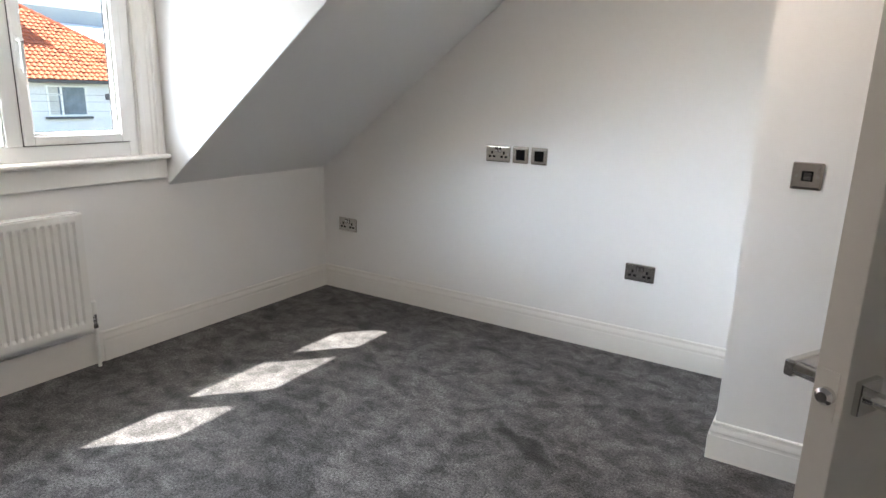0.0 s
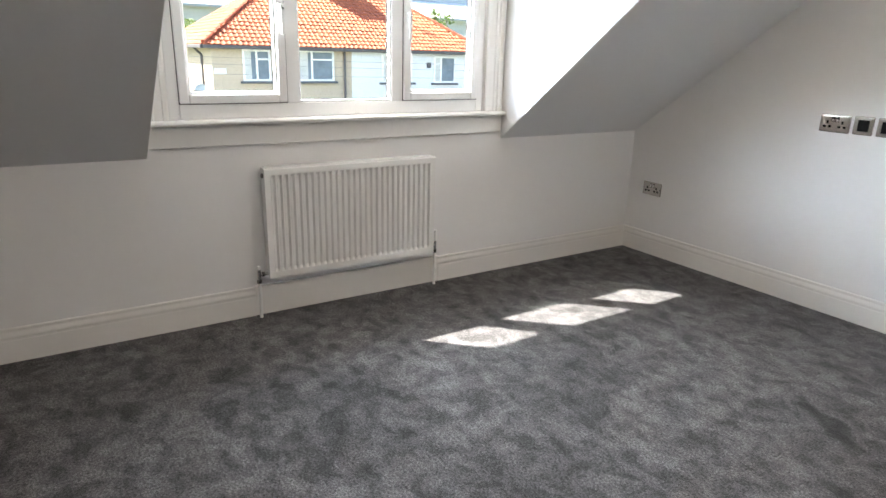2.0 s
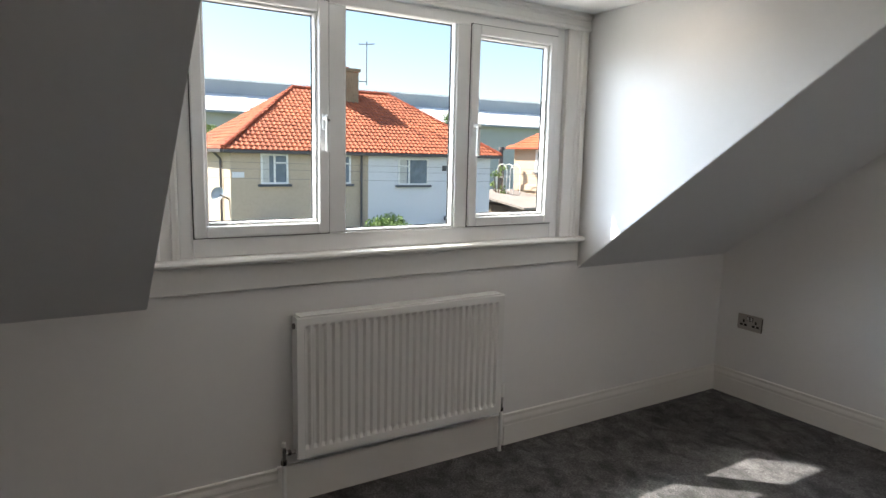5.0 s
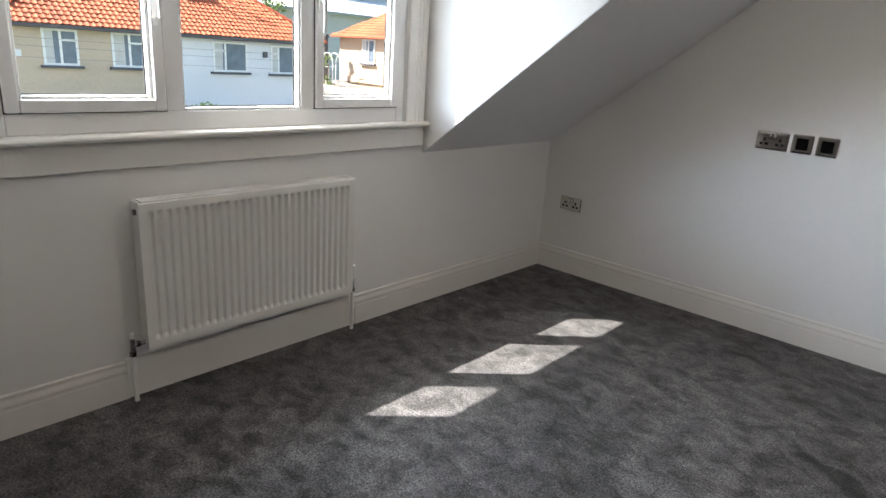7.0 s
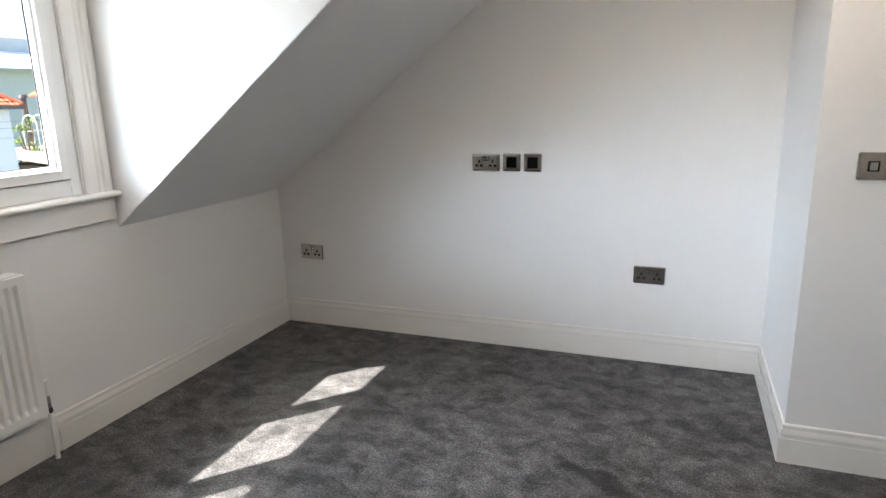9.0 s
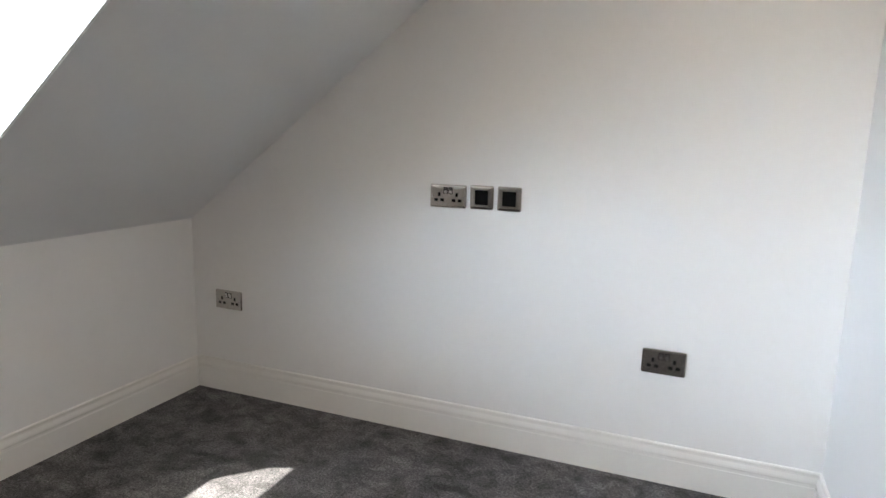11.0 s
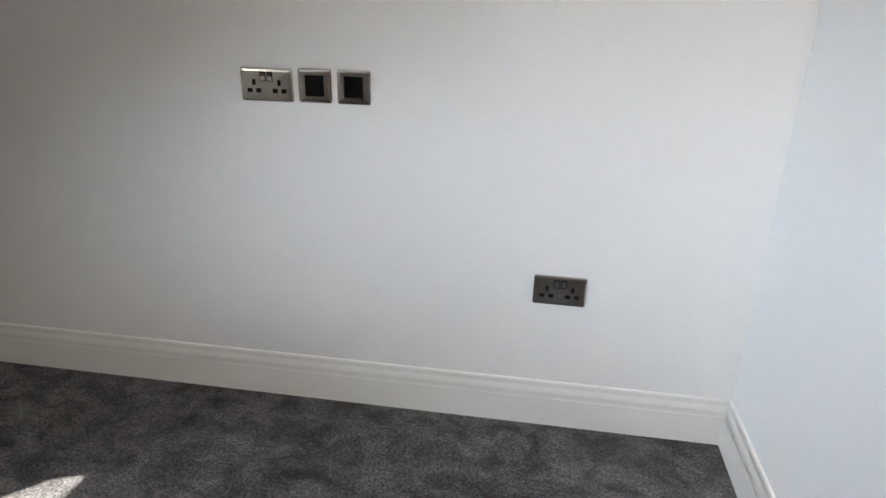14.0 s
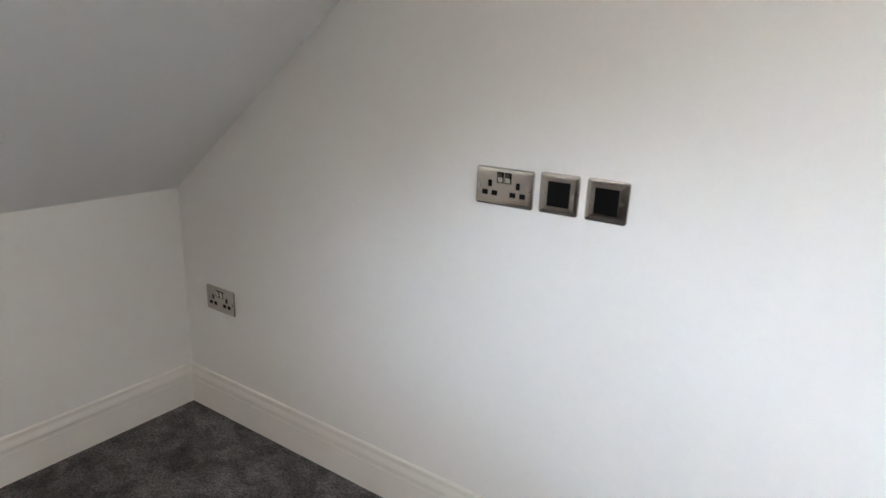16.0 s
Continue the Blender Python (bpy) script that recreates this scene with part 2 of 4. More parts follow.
def box(x0, x1, y0, y1, z0, z1, bevel=0.0, bm=None, seg=2):
    bm = bm or bmesh.new()
    vs = bmesh.ops.create_cube(bm, size=1)["verts"]
    for v in vs:
        v.co = Vector((x0 + (v.co.x + 0.5) * (x1 - x0), y0 + (v.co.y + 0.5) * (y1 - y0), z0 + (v.co.z + 0.5) * (z1 - z0)))
    if bevel:
        es = list({e for v in vs for e in v.link_edges})
        bmesh.ops.bevel(bm, geom=es, offset=bevel, segments=seg, affect="EDGES", profile=0.5)
    return bm


def prism(poly, a0, a1, axis="y", bm=None):
    """A polygon drawn in the other two axes (x z for y, y z for x, x y for z), drawn out from a0 to a1."""
    bm = bm or bmesh.new()

    def at(p, a):
        return {"y": (p[0], a, p[1]), "x": (a, p[0], p[1]), "z": (p[0], p[1], a)}[axis]
    lo = [bm.verts.new(at(p, a0)) for p in poly]
    hi = [bm.verts.new(at(p, a1)) for p in poly]
    bm.faces.new(lo)
    bm.faces.new(hi[::-1])
    for i in range(len(poly)):
        j = (i + 1) % len(poly)
        bm.faces.new((lo[i], hi[i], hi[j], lo[j]))
    return bm


def tube(p0, p1, r, seg=12, r1=None, bm=None):
    bm = bm or bmesh.new()
    p0, p1 = Vector(p0), Vector(p1)
    d = p1 - p0
    m = Matrix.Translation((p0 + p1) / 2) @ d.to_track_quat("Z", "Y").to_matrix().to_4x4()
    bmesh.ops.create_cone(bm, cap_ends=True, segments=seg, radius1=r, radius2=r if r1 is None else r1, depth=d.length, matrix=m)
    return bm


def sweep(profile, path, bm=None, closed=False):
    """A profile (out, up) carried along a flat path (x, y) with mitred corners; out is to the path's left."""
    bm = bm or bmesh.new()
    rings = []
    n = len(path)
    for i, p in enumerate(path):
        p = Vector(p)
        din = (p - Vector(path[i - 1])).normalized() if i or closed else None
        dout = (Vector(path[(i + 1) % n]) - p).normalized() if i < n - 1 or closed else None
        if din is None:
            din = dout
        if dout is None:
            dout = din
        n0, n1 = Vector((-din.y, din.x)), Vector((-dout.y, dout.x))
        mit = (n0 + n1).normalized()
        mit /= mit.dot(n0)
        rings.append([bm.verts.new((p.x + mit.x * o, p.y + mit.y * o, u)) for o, u in profile])
    k = len(profile)
    for a, b in zip(rings, rings[1:]):
        for i in range(k):
            j = (i + 1) % k
            bm.faces.new((a[i], b[i], b[j], a[j]))
    bm.faces.new(rings[0])
    bm.faces.new(rings[-1][::-1])
    return bm


def empty(name, loc=(0, 0, 0)):
    ob = new(name)
    ob.location = loc
    ob.empty_display_size = 0.1
    return ob


def structure(ob, label, category):
    return tagged(ob, label, category, kind="structure")


# ---- the room ----
XW, YN, XE, YS = -2.49, 3.24, 0.82, -2.3     # window wall, socket wall, door wall, wall behind
XB, YB = 0.133, 2.466                        # corner of the boxed-out wall
KNEE, TAN = 0.808, 0.757
DY0, DY1, DZ = 0.188, 2.09, 1.985            # dormer: sides and ceiling
CZ = 2.32                                    # flat ceiling


def slope_z(x):
    return KNEE + TAN * (x - XW)


def slope_x(z):
    return XW + (z - KNEE) / TAN


structure(link("floor", box(XW - 0.1, XE + 0.1, YS - 0.1, YN + 0.1, -0.2, 0.0), M_CARPET), "dark grey plush carpet with brushed pile marks", "carpet")
structure(link("wall_north", box(XW - 0.15, XE + 0.15, YN, YN + 0.15, -0.2, CZ + 0.2), M_WALL), "plain white painted wall with sockets", "wall")
structure(link("wall_south", box(XW - 0.15, XE + 0.15, YS - 0.15, YS, -0.2, CZ + 0.2), M_WALL), "plain white painted wall", "wall")
structure(link("wall_boxed_out", box(XB, XE + 0.15, YB, YN - 0.003, -0.2, CZ + 0.2), M_WALL), "white boxed-out wall corner with a light switch", "wall")

# knee wall, with the dormer's front above it
WY0, WY1, WZ0, WZ1 = 0.295, 1.952, 0.967, 1.905   # window opening
bm = box(XW - 0.15, XW, YS - 0.15, DY0 - 0.1, -0.2, KNEE)
box(XW - 0.15, XW, DY1 + 0.1, YN, -0.2, KNEE, bm=bm)
box(XW - 0.15, XW, DY0 - 0.1, DY1 + 0.1, -0.2, WZ0 - 0.024, bm=bm)
box(XW - 0.15, XW, DY0 - 0.1, WY0, WZ0 - 0.024, DZ + 0.1, bm=bm)
box(XW - 0.15, XW, WY1, DY1 + 0.1, WZ0 - 0.024, DZ + 0.1, bm=bm)
box(XW - 0.15, XW, WY0, WY1, WZ1, DZ + 0.1, bm=bm)
structure(link("wall_west", bm, M_WALL), "white knee wall below a dormer window", "wall")

# sloped ceiling, left and right of the dormer and above it
xt = slope_x(CZ)
xd = slope_x(DZ)


def slab(x0, x1, y0, y1, bm=None):
    return prism([(x0, slope_z(x0)), (x1, slope_z(x1)), (x1, slope_z(x1) + 0.2), (x0, slope_z(x0) + 0.2)], y0, y1, "y", bm)


bm = slab(XW - 0.2, xt, YS - 0.1, DY0 - 0.004)
slab(XW - 0.2, xt, DY1 + 0.004, YN - 0.002, bm)
slab(xd + 0.003, xt, DY0 - 0.004, DY1 + 0.004, bm)
structure(link("sloped_ceiling", bm, M_CEIL), "white painted sloped attic ceiling", "ceiling")
structure(link("ceiling", box(xt, XE + 0.1, YS - 0.1, YN - 0.002, CZ, CZ + 0.15), M_CEIL), "flat white painted ceiling", "ceiling")
structure(link("dormer_ceiling", box(XW - 0.02, xd, DY0 + 0.001, DY1 - 0.001, DZ, DZ + 0.15), M_CEIL), "flat white dormer ceiling", "ceiling")
for y0, y1 in ((DY0 - 0.1, DY0), (DY1, DY1 + 0.1)):
    poly = [(XW + 0.001, slope_z(XW) + 0.003), (xd, slope_z(xd) + 0.003), (xd, DZ + 0.2), (XW + 0.001, DZ + 0.2)]
    structure(link("dormer_cheek", prism(poly, y0, y1), M_WALL), "white triangular side wall of the dormer", "wall")
# tiled roof over the slope, open at the dormer
bm = bmesh.new()
for x0, x1, y0, y1 in ((XW - 0.4, xt, YS - 0.3, DY0 - 0.12), (XW - 0.4, xt, DY1 + 0.12, YN + 0.3), (xd + 0.1, xt, DY0 - 0.12, DY1 + 0.12)):
    prism([(x0, slope_z(x0) + 0.203), (x1, slope_z(x1) + 0.203), (x1, slope_z(x1) + 0.27), (x0, slope_z(x0) + 0.27)], y0, y1, "y", bm)
box(xt, XE + 0.3, YS - 0.3, YN + 0.3, CZ + 0.205, CZ + 0.27, bm=bm)
structure(link("roof", bm, M_TILE), "tiled roof over the attic room", "roof")
# dormer roof with overhanging eaves
dormer_roof = structure(link("dormer_roof", box(-2.85, xd, DY0 - 0.42, DY1 + 0.42, DZ + 0.16, DZ + 0.26), M_GUTTER), "flat grey dormer roof with overhanging eaves", "roof")
part("soffit", box(-2.85, XW - 0.152, DY0 - 0.42, DY1 + 0.42, DZ + 0.02, DZ + 0.158), M_UPVC, dormer_roof)

# door wall with its opening, and the hall behind it
DO0, DO1, DH = 1.60, 2.38, 2.03
bm = box(XE, XE + 0.12, YS, DO0, -0.2, CZ + 0.2)
box(XE, XE + 0.12, DO1, YB, -0.2, CZ + 0.2, bm=bm)
box(XE, XE + 0.12, DO0, DO1, DH, CZ + 0.2, bm=bm)
structure(link("wall_east", bm, M_WALL), "white wall with a doorway", "wall")
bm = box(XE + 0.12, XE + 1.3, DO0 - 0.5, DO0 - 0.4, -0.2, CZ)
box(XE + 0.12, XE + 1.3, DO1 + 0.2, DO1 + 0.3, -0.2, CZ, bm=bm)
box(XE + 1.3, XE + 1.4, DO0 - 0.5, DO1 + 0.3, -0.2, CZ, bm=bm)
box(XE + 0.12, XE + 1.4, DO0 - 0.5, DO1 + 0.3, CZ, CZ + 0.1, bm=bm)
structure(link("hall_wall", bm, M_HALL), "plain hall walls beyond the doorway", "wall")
structure(link("hall_floor", box(XE + 0.1, XE + 1.4, DO0 - 0.5, DO1 + 0.3, -0.2, -0.003), M_CARPET), "dark grey hall carpet", "carpet")
bm = box(XE - 0.012, XE + 0.132, DO0 + 0.001, DO0 + 0.022, 0, DH - 0.001)
box(XE - 0.012, XE + 0.132, DO1 - 0.022, DO1 - 0.001, 0, DH - 0.001, bm=bm)
box(XE - 0.012, XE + 0.132, DO0 + 0.022, DO1 - 0.022, DH - 0.022, DH - 0.001, bm=bm)
structure(link("door_lining", bm, M_GLOSS), "white painted door lining", "trim")

# skirting: flat face, two beads and a small rounded top
SK = [(0.0, 0.0), (0.019, 0.0), (0.019, 0.0945), (0.0178, 0.0975), (0.0172, 0.0970), (0.0165, 0.085), (0.0100, 0.085), (0.0100, 0.1025), (0.0135, 0.1050), (0.0150, 0.109), (0.0146, 0.116),
      (0.0125, 0.1255), (0.0112, 0.1300), (0.0108, 0.1295), (0.0104, 0.120), (0.0060, 0.120), (0.0060, 0.1350), (0.0080, 0.1385), (0.0078, 0.1430), (0.0055, 0.1465), (0.003, 0.147), (0.0, 0.147)]


def skirting(path):
    return structure(link("baseboard", sweep(SK, path), M_GLOSS), "tall moulded white painted skirting board", "skirting board")


# the face looks to the left of each path
skirting([(XE, YS), (XE, DO0 - 0.002)])
skirting([(XE, YB), (XB, YB), (XB, YN), (XW, YN), (XW, 1.6685)])
skirting([(XW, 0.6075), (XW, YS), (XE, YS)])
board = [(0.0, 0.0), (0.014, 0.0), (0.014, 0.15), (0.012, 0.152), (0.0, 0.152)]
structure(link("baseboard", sweep(board, [(XW, 1.668), (XW, 0.608)]), M_GLOSS), "plain white board below the radiator", "skirting board")

# ---- dormer window ----
XF = XW - 0.008           # inner face of the frame
window = empty("window_1", (XF, 1.1, WZ0))
structure(window, "white upvc three-light dormer window with clear glass", "window")


def wpart(name, bm, material, parent=window, label=""):
    ob = link(name, bm, material)
    ob.parent = parent
    ob.matrix_parent_inverse = parent.matrix_basis.inverted()
    if label:
        ob["label"] = label
    return ob


def ring(x0, x1, y0, y1, z0, z1, w, wb=None, bevel=0.004):
    """Four bars round an opening, butted."""
    wb = w if wb is None else wb
    bm = box(x0, x1, y0, y0 + w, z0, z1, bevel)
    box(x0, x1, y1 - w, y1, z0, z1, bevel, bm)
    box(x0, x1, y0 + w, y1 - w, z0, z0 + wb, bevel, bm)
    box(x0, x1, y0 + w, y1 - w, z1 - w, z1, bevel, bm)
    return bm


C1, C2, FX = (0.343, 0.822), (1.443, 1.905), (0.884, 1.378)
Z0, Z1 = 1.035, 1.868
# outer frame and mullions
wpart("window_frame", ring(XF - 0.06, XF, WY0, WY1, WZ0, WZ1 + 0.003, 0.046, 0.066), M_UPVC)
wpart("mullion", box(XF - 0.06, XF, 0.824, 0.884, WZ0 + 0.066, WZ1 - 0.043, 0.004), M_UPVC)
wpart("mullion", box(XF - 0.06, XF, 1.378, 1.441, WZ0 + 0.066, WZ1 - 0.043, 0.004), M_UPVC)
# opening casements, slightly proud, with a dark gap round them
for a, b in (C1, C2):
    wpart("gasket", ring(XF - 0.02, XF + 0.0015, a - 0.003, b + 0.003, Z0 - 0.003, Z1 + 0.003, 0.02, bevel=0), M_GASKET, label="thin black gasket line")
    wpart("casement", ring(XF - 0.05, XF + 0.012, a, b, Z0, Z1, 0.040, bevel=0.006), M_UPVC)
    wpart("glazing_bead", ring(XF - 0.032, XF - 0.004, a + 0.0395, b - 0.0395, Z0 + 0.0395, Z1 - 0.0395, 0.012, bevel=0.005), M_UPVC)
    wpart("gasket", ring(XF - 0.0335, XF - 0.0305, a + 0.049, b - 0.049, Z0 + 0.049, Z1 - 0.049, 0.006, bevel=0), M_GASKET, label="thin black glazing gasket")
    p = wpart("pane", box(XF - 0.038, XF - 0.034, a + 0.045, b - 0.045, Z0 + 0.045, Z1 - 0.045), M_GLASS, label="clear glass pane")
    p.visible_shadow = False
wpart("glazing_bead", ring(XF - 0.035, XF - 0.006, FX[0] - 0.001, FX[1] + 0.001, Z0 - 0.003, Z1 + 0.003, 0.012, bevel=0.005), M_UPVC)
wpart("gasket", ring(XF - 0.0375, XF - 0.0345, FX[0] + 0.009, FX[1] - 0.009, Z0 + 0.007, Z1 - 0.007, 0.006, bevel=0), M_GASKET, label="thin black glazing gasket")
p = wpart("pane", box(XF - 0.042, XF - 0.038, FX[0] + 0.004, FX[1] - 0.004, Z0, Z1), M_GLASS, label="clear glass pane")
p.visible_shadow = False
# espagnolette handles
for y in (0.803, 1.461):
    h = wpart("handle_base", box(XF + 0.0125, XF + 0.022, y - 0.011, y + 0.011, 1.415, 1.475, 0.004), M_UPVC, label="white window handle")
    bm = tube((XF + 0.02, y, 1.458), (XF + 0.05, y, 1.458), 0.009)
    box(XF + 0.038, XF + 0.052, y - 0.008, y + 0.008, 1.335, 1.468, 0.005, bm)
    wpart("handle", bm, M_UPVC, h)
    lock = wpart("key_lock", tube((XF + 0.05, y, 1.448), (XF + 0.0545, y, 1.448), 0.005), M_CHROME, h)

# moulded architrave round the window, between the dormer's sides
ARCH = [(0.0, 0.0), (0.012, 0.0), (0.016, 0.006), (0.016, 0.016), (0.010, 0.020), (0.010, 0.045), (0.014, 0.050), (0.014, 0.060), (0.022, 0.066), (0.022, 0.082), (0.0, 0.082)]


def arch_side(y, sign, z0, z1):
    return prism([(XW + o, y + sign * u * 1.3) for o, u in ARCH], z0, z1, "z")


structure(link("window_architrave", arch_side(1.955, 1, WZ0 + 0.001, WZ1 + 0.002), M_GLOSS), "white moulded window architrave", "trim")
structure(link("window_architrave", arch_side(0.292, -1, WZ0 + 0.001, WZ1 + 0.002), M_GLOSS), "white moulded window architrave", "trim")
bm = prism([(XW + o, WZ1 + 0.003 + u * 0.96) for o, u in ARCH], DY0 + 0.001, DY1 - 0.001, "y")
structure(link("window_architrave", bm, M_GLOSS), "white moulded window head architrave", "trim")
# window board with a rounded nose, and the apron below
nose = [(XW - 0.055, 0.944), (XW + 0.042, 0.944), (XW + 0.049, 0.948), (XW + 0.052, 0.9555), (XW + 0.049, 0.963), (XW + 0.042, 0.967), (XW - 0.055, 0.967)]
structure(link("window_board", prism(nose, DY0 + 0.001, DY1 - 0.006), M_GLOSS), "white painted window board", "window sill")
structure(link("window_apron", box(XW - 0.01, XW + 0.016, DY0 + 0.002, DY1 - 0.012, 0.848, 0.943, 0.003), M_GLOSS), "white painted apron board under the window board", "trim")

# ---- recessed ceiling lamps ----


def downlight(x, y, z):
    d = empty("downlight", (x, y, z))
    tagged(d, "small round recessed ceiling lamp with a white ring", "downlight", "recessed ceiling lamps")
    bm = bmesh.new()
    prof = [(0.045, 0.0), (0.045, -0.002), (0.041, -0.005), (0.032, -0.004), (0.029, -0.0005), (0.029, 0.0)]
    rings = [[bm.verts.new((r * math.cos(a), r * math.sin(a), h)) for r, h in prof] for a in [k * math.pi / 16 for k in range(32)]]
    for k in range(32):
        a, b = rings[k], rings[(k + 1) % 32]
        for i in range(len(prof) - 1):
            bm.faces.new((a[i], b[i], b[i + 1], a[i + 1]))
    part("bezel", bm, M_UPVC, d)
    part("lens", tube((0, 0, -0.0002), (0, 0, -0.003), 0.0285, 24), M_LAMP, d, "lit frosted lens")


# the dormer's own lamp, then the three added ones
for spot in DORMER_AND_ADDED_DOWNLIGHTS:
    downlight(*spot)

# ---- radiator ----


def radiator(y0, y1, z0, z1, xf):
    r = empty("radiator", (XW + 0.05, (y0 + y1) / 2, z0))
    tagged(r, "white steel panel radiator with vertical flutes below the window", "radiator")

    def rp(name, bm, m, label=""):
        return wpart(name, bm, m, r, label)
    bm = bmesh.new()
    # pressed front panel: a flat rim and fluted middle
    pitch, rim = (y1 - y0 - 0.05) / 28, 0.025
    ys = [(y0, 0.0), (y0 + rim, 0.0)]
    for i in range(28):
        a = y0 + rim + pitch * i
        ys += [(a + pitch * 0.08, 0.0), (a + pitch * 0.28, -0.015), (a + pitch * 0.60, -0.015), (a + pitch * 0.82, 0.0)]
    ys += [(y1 - rim, 0.0), (y1, 0.0)]
    zs = [(z0, 0.0), (z0 + 0.03, 0.0), (z0 + 0.045, 1.0), (z1 - 0.045, 1.0), (z1 - 0.03, 0.0), (z1 - 0.004, 0.0), (z1, -1.0)]
    grid = []
    for z, k in zs:
        grid.append([bm.verts.new((xf + (d * k if k >= 0 else -0.004), y, z)) for y, d in ys])
    for a, b in zip(grid, grid[1:]):
        for i in range(len(ys) - 1):
            bm.faces.new((a[i], a[i + 1], b[i + 1], b[i]))
    ext = bmesh.ops.extrude_face_region(bm, geom=bm.faces[:])
    for v in [g for g in ext["geom"] if isinstance(g, bmesh.types.BMVert)]:
        v.co.x = xf - 0.014
    rp("front_panel", bm, M_RAD)
    rp("top_grille", box(xf - 0.062, xf - 0.003, y0 + 0.012, y1 - 0.012, z1 + 0.0005, z1 + 0.005, 0.0015), M_RAD)
    for i in range(2):
        a = y0 + 0.001 if i == 0 else y1 - 0.003
        rp("side_cover", box(xf - 0.062, xf - 0.015, a, a + 0.002, z0 + 0.02, z1), M_RAD)
    rp("back_panel", box(xf - 0.066, xf - 0.05, y0 + 0.004, y1 - 0.004, z0 + 0.01, z1 - 0.004, 0.004), M_RAD)
    rp("convector_fin", box(xf - 0.049, xf - 0.016, y0 + 0.04, y1 - 0.04, z0 + 0.06, z1 - 0.06), M_RAD)
    rp("bleed_plug", tube((xf - 0.03, y0 - 0.006, z1 - 0.035), (xf - 0.03, y0 + 0.004, z1 - 0.035), 0.011), M_DARKCHROME, "dark bleed plug")
    for yy in (y0 + 0.15, y1 - 0.15):
        rp("bracket", box(XW + 0.001, xf - 0.064, yy, yy + 0.03, z0 + 0.05, z1 - 0.05), M_RAD)
    # valves and tails
    for side, yy, top in ((-1, y0 - 0.043, 0.0), (1, y1 + 0.028, 0.07)):
        zc = z0 + (0.018 if side < 0 else 0.03)
        xv = xf - 0.035
        ye = y0 if side < 0 else y1
        v = rp("valve", tube((xv, yy, zc - 0.027), (xv, yy, zc + 0.026), 0.0095, 16), M_CHROME, "chrome radiator valve")
        for nm, bmx, mm in (("nut", tube((xv, yy, zc - 0.043), (xv, yy, zc - 0.026), 0.0125, 6), M_DARKCHROME),
                            ("tail", tube((xv, yy + side * 0.002, zc), (xv, ye - side * 0.001, zc), 0.009, 12), M_CHROME),
                            ("union_nut", tube((xv, yy - side * 0.014, zc), (xv, yy - side * 0.026, zc), 0.0125, 6), M_DARKCHROME),
                            ("valve_cap", tube((xv, yy, zc + 0.0265), (xv, yy, zc + 0.044 + top * 0.6), 0.0085 if top == 0 else 0.0135, 16, 0.0075 if top == 0 else 0.012), M_PIPE)):
            wpart(nm, bmx, mm, r)
        rp("pipe", tube((xv, yy, 0.0), (xv, yy, zc - 0.04), 0.0085, 12), M_PIPE, "white plastic pipe")
    return r


radiator(0.664, 1.594, 0.205, 0.742, -2.405)

# ---- wall plates ----


def plate_base(w, h):
    """A slightly domed plate with rounded corners, facing -y, its back at y = 0."""
    bm = bmesh.new()
    rows = []
    for ins, dep in ((0.0, 0.0), (0.0, -0.003), (0.0012, -0.0046), (0.004, -0.0054), (0.009, -0.0058), (0.018, -0.006)):
        r, pts = 0.006, []
        for cx, cz, a0 in ((1, 1, 0), (-1, 1, 90), (-1, -1, 180), (1, -1, 270)):
            for k in range(4):
                a = radians(a0 + k * 30)
                pts.append(bm.verts.new((cx * (w / 2 - r) + (r - min(ins, r * 0.8)) * math.cos(a) - cx * max(0, ins - r * 0.8), dep,
                                         cz * (h / 2 - r) + (r - min(ins, r * 0.8)) * math.sin(a) - cz * max(0, ins - r * 0.8))))
        rows.append(pts)
    for a, b in zip(rows, rows[1:]):
        for i in range(16):
            bm.faces.new((a[i], a[(i + 1) % 16], b[(i + 1) % 16], b[i]))
    bm.faces.new(rows[-1])
    bm.faces.new(rows[0][::-1])
    return bm


def screw(parent, x, z):
    s = part("screw", tube((x, -0.0055, z), (x, -0.0072, z), 0.0038, 12), M_CHROME, parent)
    part("slot", box(x - 0.003, x + 0.003, -0.0076, -0.00725, z - 0.0005, z + 0.0005), M_BLACK, s)


def double_socket(m):
    s = empty("double_socket")
    tagged(s, "brushed steel double power socket with black inserts", "socket", "wall sockets")
    part("plate", plate_base(0.148, 0.088), M_STEEL, s)
    for cx in (-0.036, 0.036):
        for dx, dz, w, h in ((0, 0.006, 0.0095, 0.0155), (-0.0125, -0.0155, 0.0145, 0.0115), (0.0125, -0.0155, 0.0145, 0.0115)):
            part("pin_hole", box(cx + dx - w / 2, cx + dx + w / 2, -0.0066, -0.0058, dz - h / 2, dz + h / 2), M_BLACK, s, "black pin hole")
    for cx in (-0.010, 0.010):
        part("switch_surround", box(cx - 0.0085, cx + 0.0085, -0.0064, -0.0058, 0.009, 0.034), M_BLACK, s)
        part("rocker", prism([(-0.0066, 0.011), (-0.0066, 0.032), (-0.0098, 0.032), (-0.0075, 0.022)], cx - 0.006, cx + 0.006, "x"), M_CHROME, s, "polished metal rocker switch")
    screw(s, -0.064, -0.002)
    screw(s, 0.064, -0.002)
    s.matrix_basis = m
    return s


first = double_socket(pose(-1.2095, YN - 0.0005, 0.983))
copy_thing(first, pose(-2.287, YN - 0.0005, 0.443, 0, 0.6, 0))
copy_thing(first, pose(-0.384, YN - 0.0005, 0.446, 0, 0.5, 0))


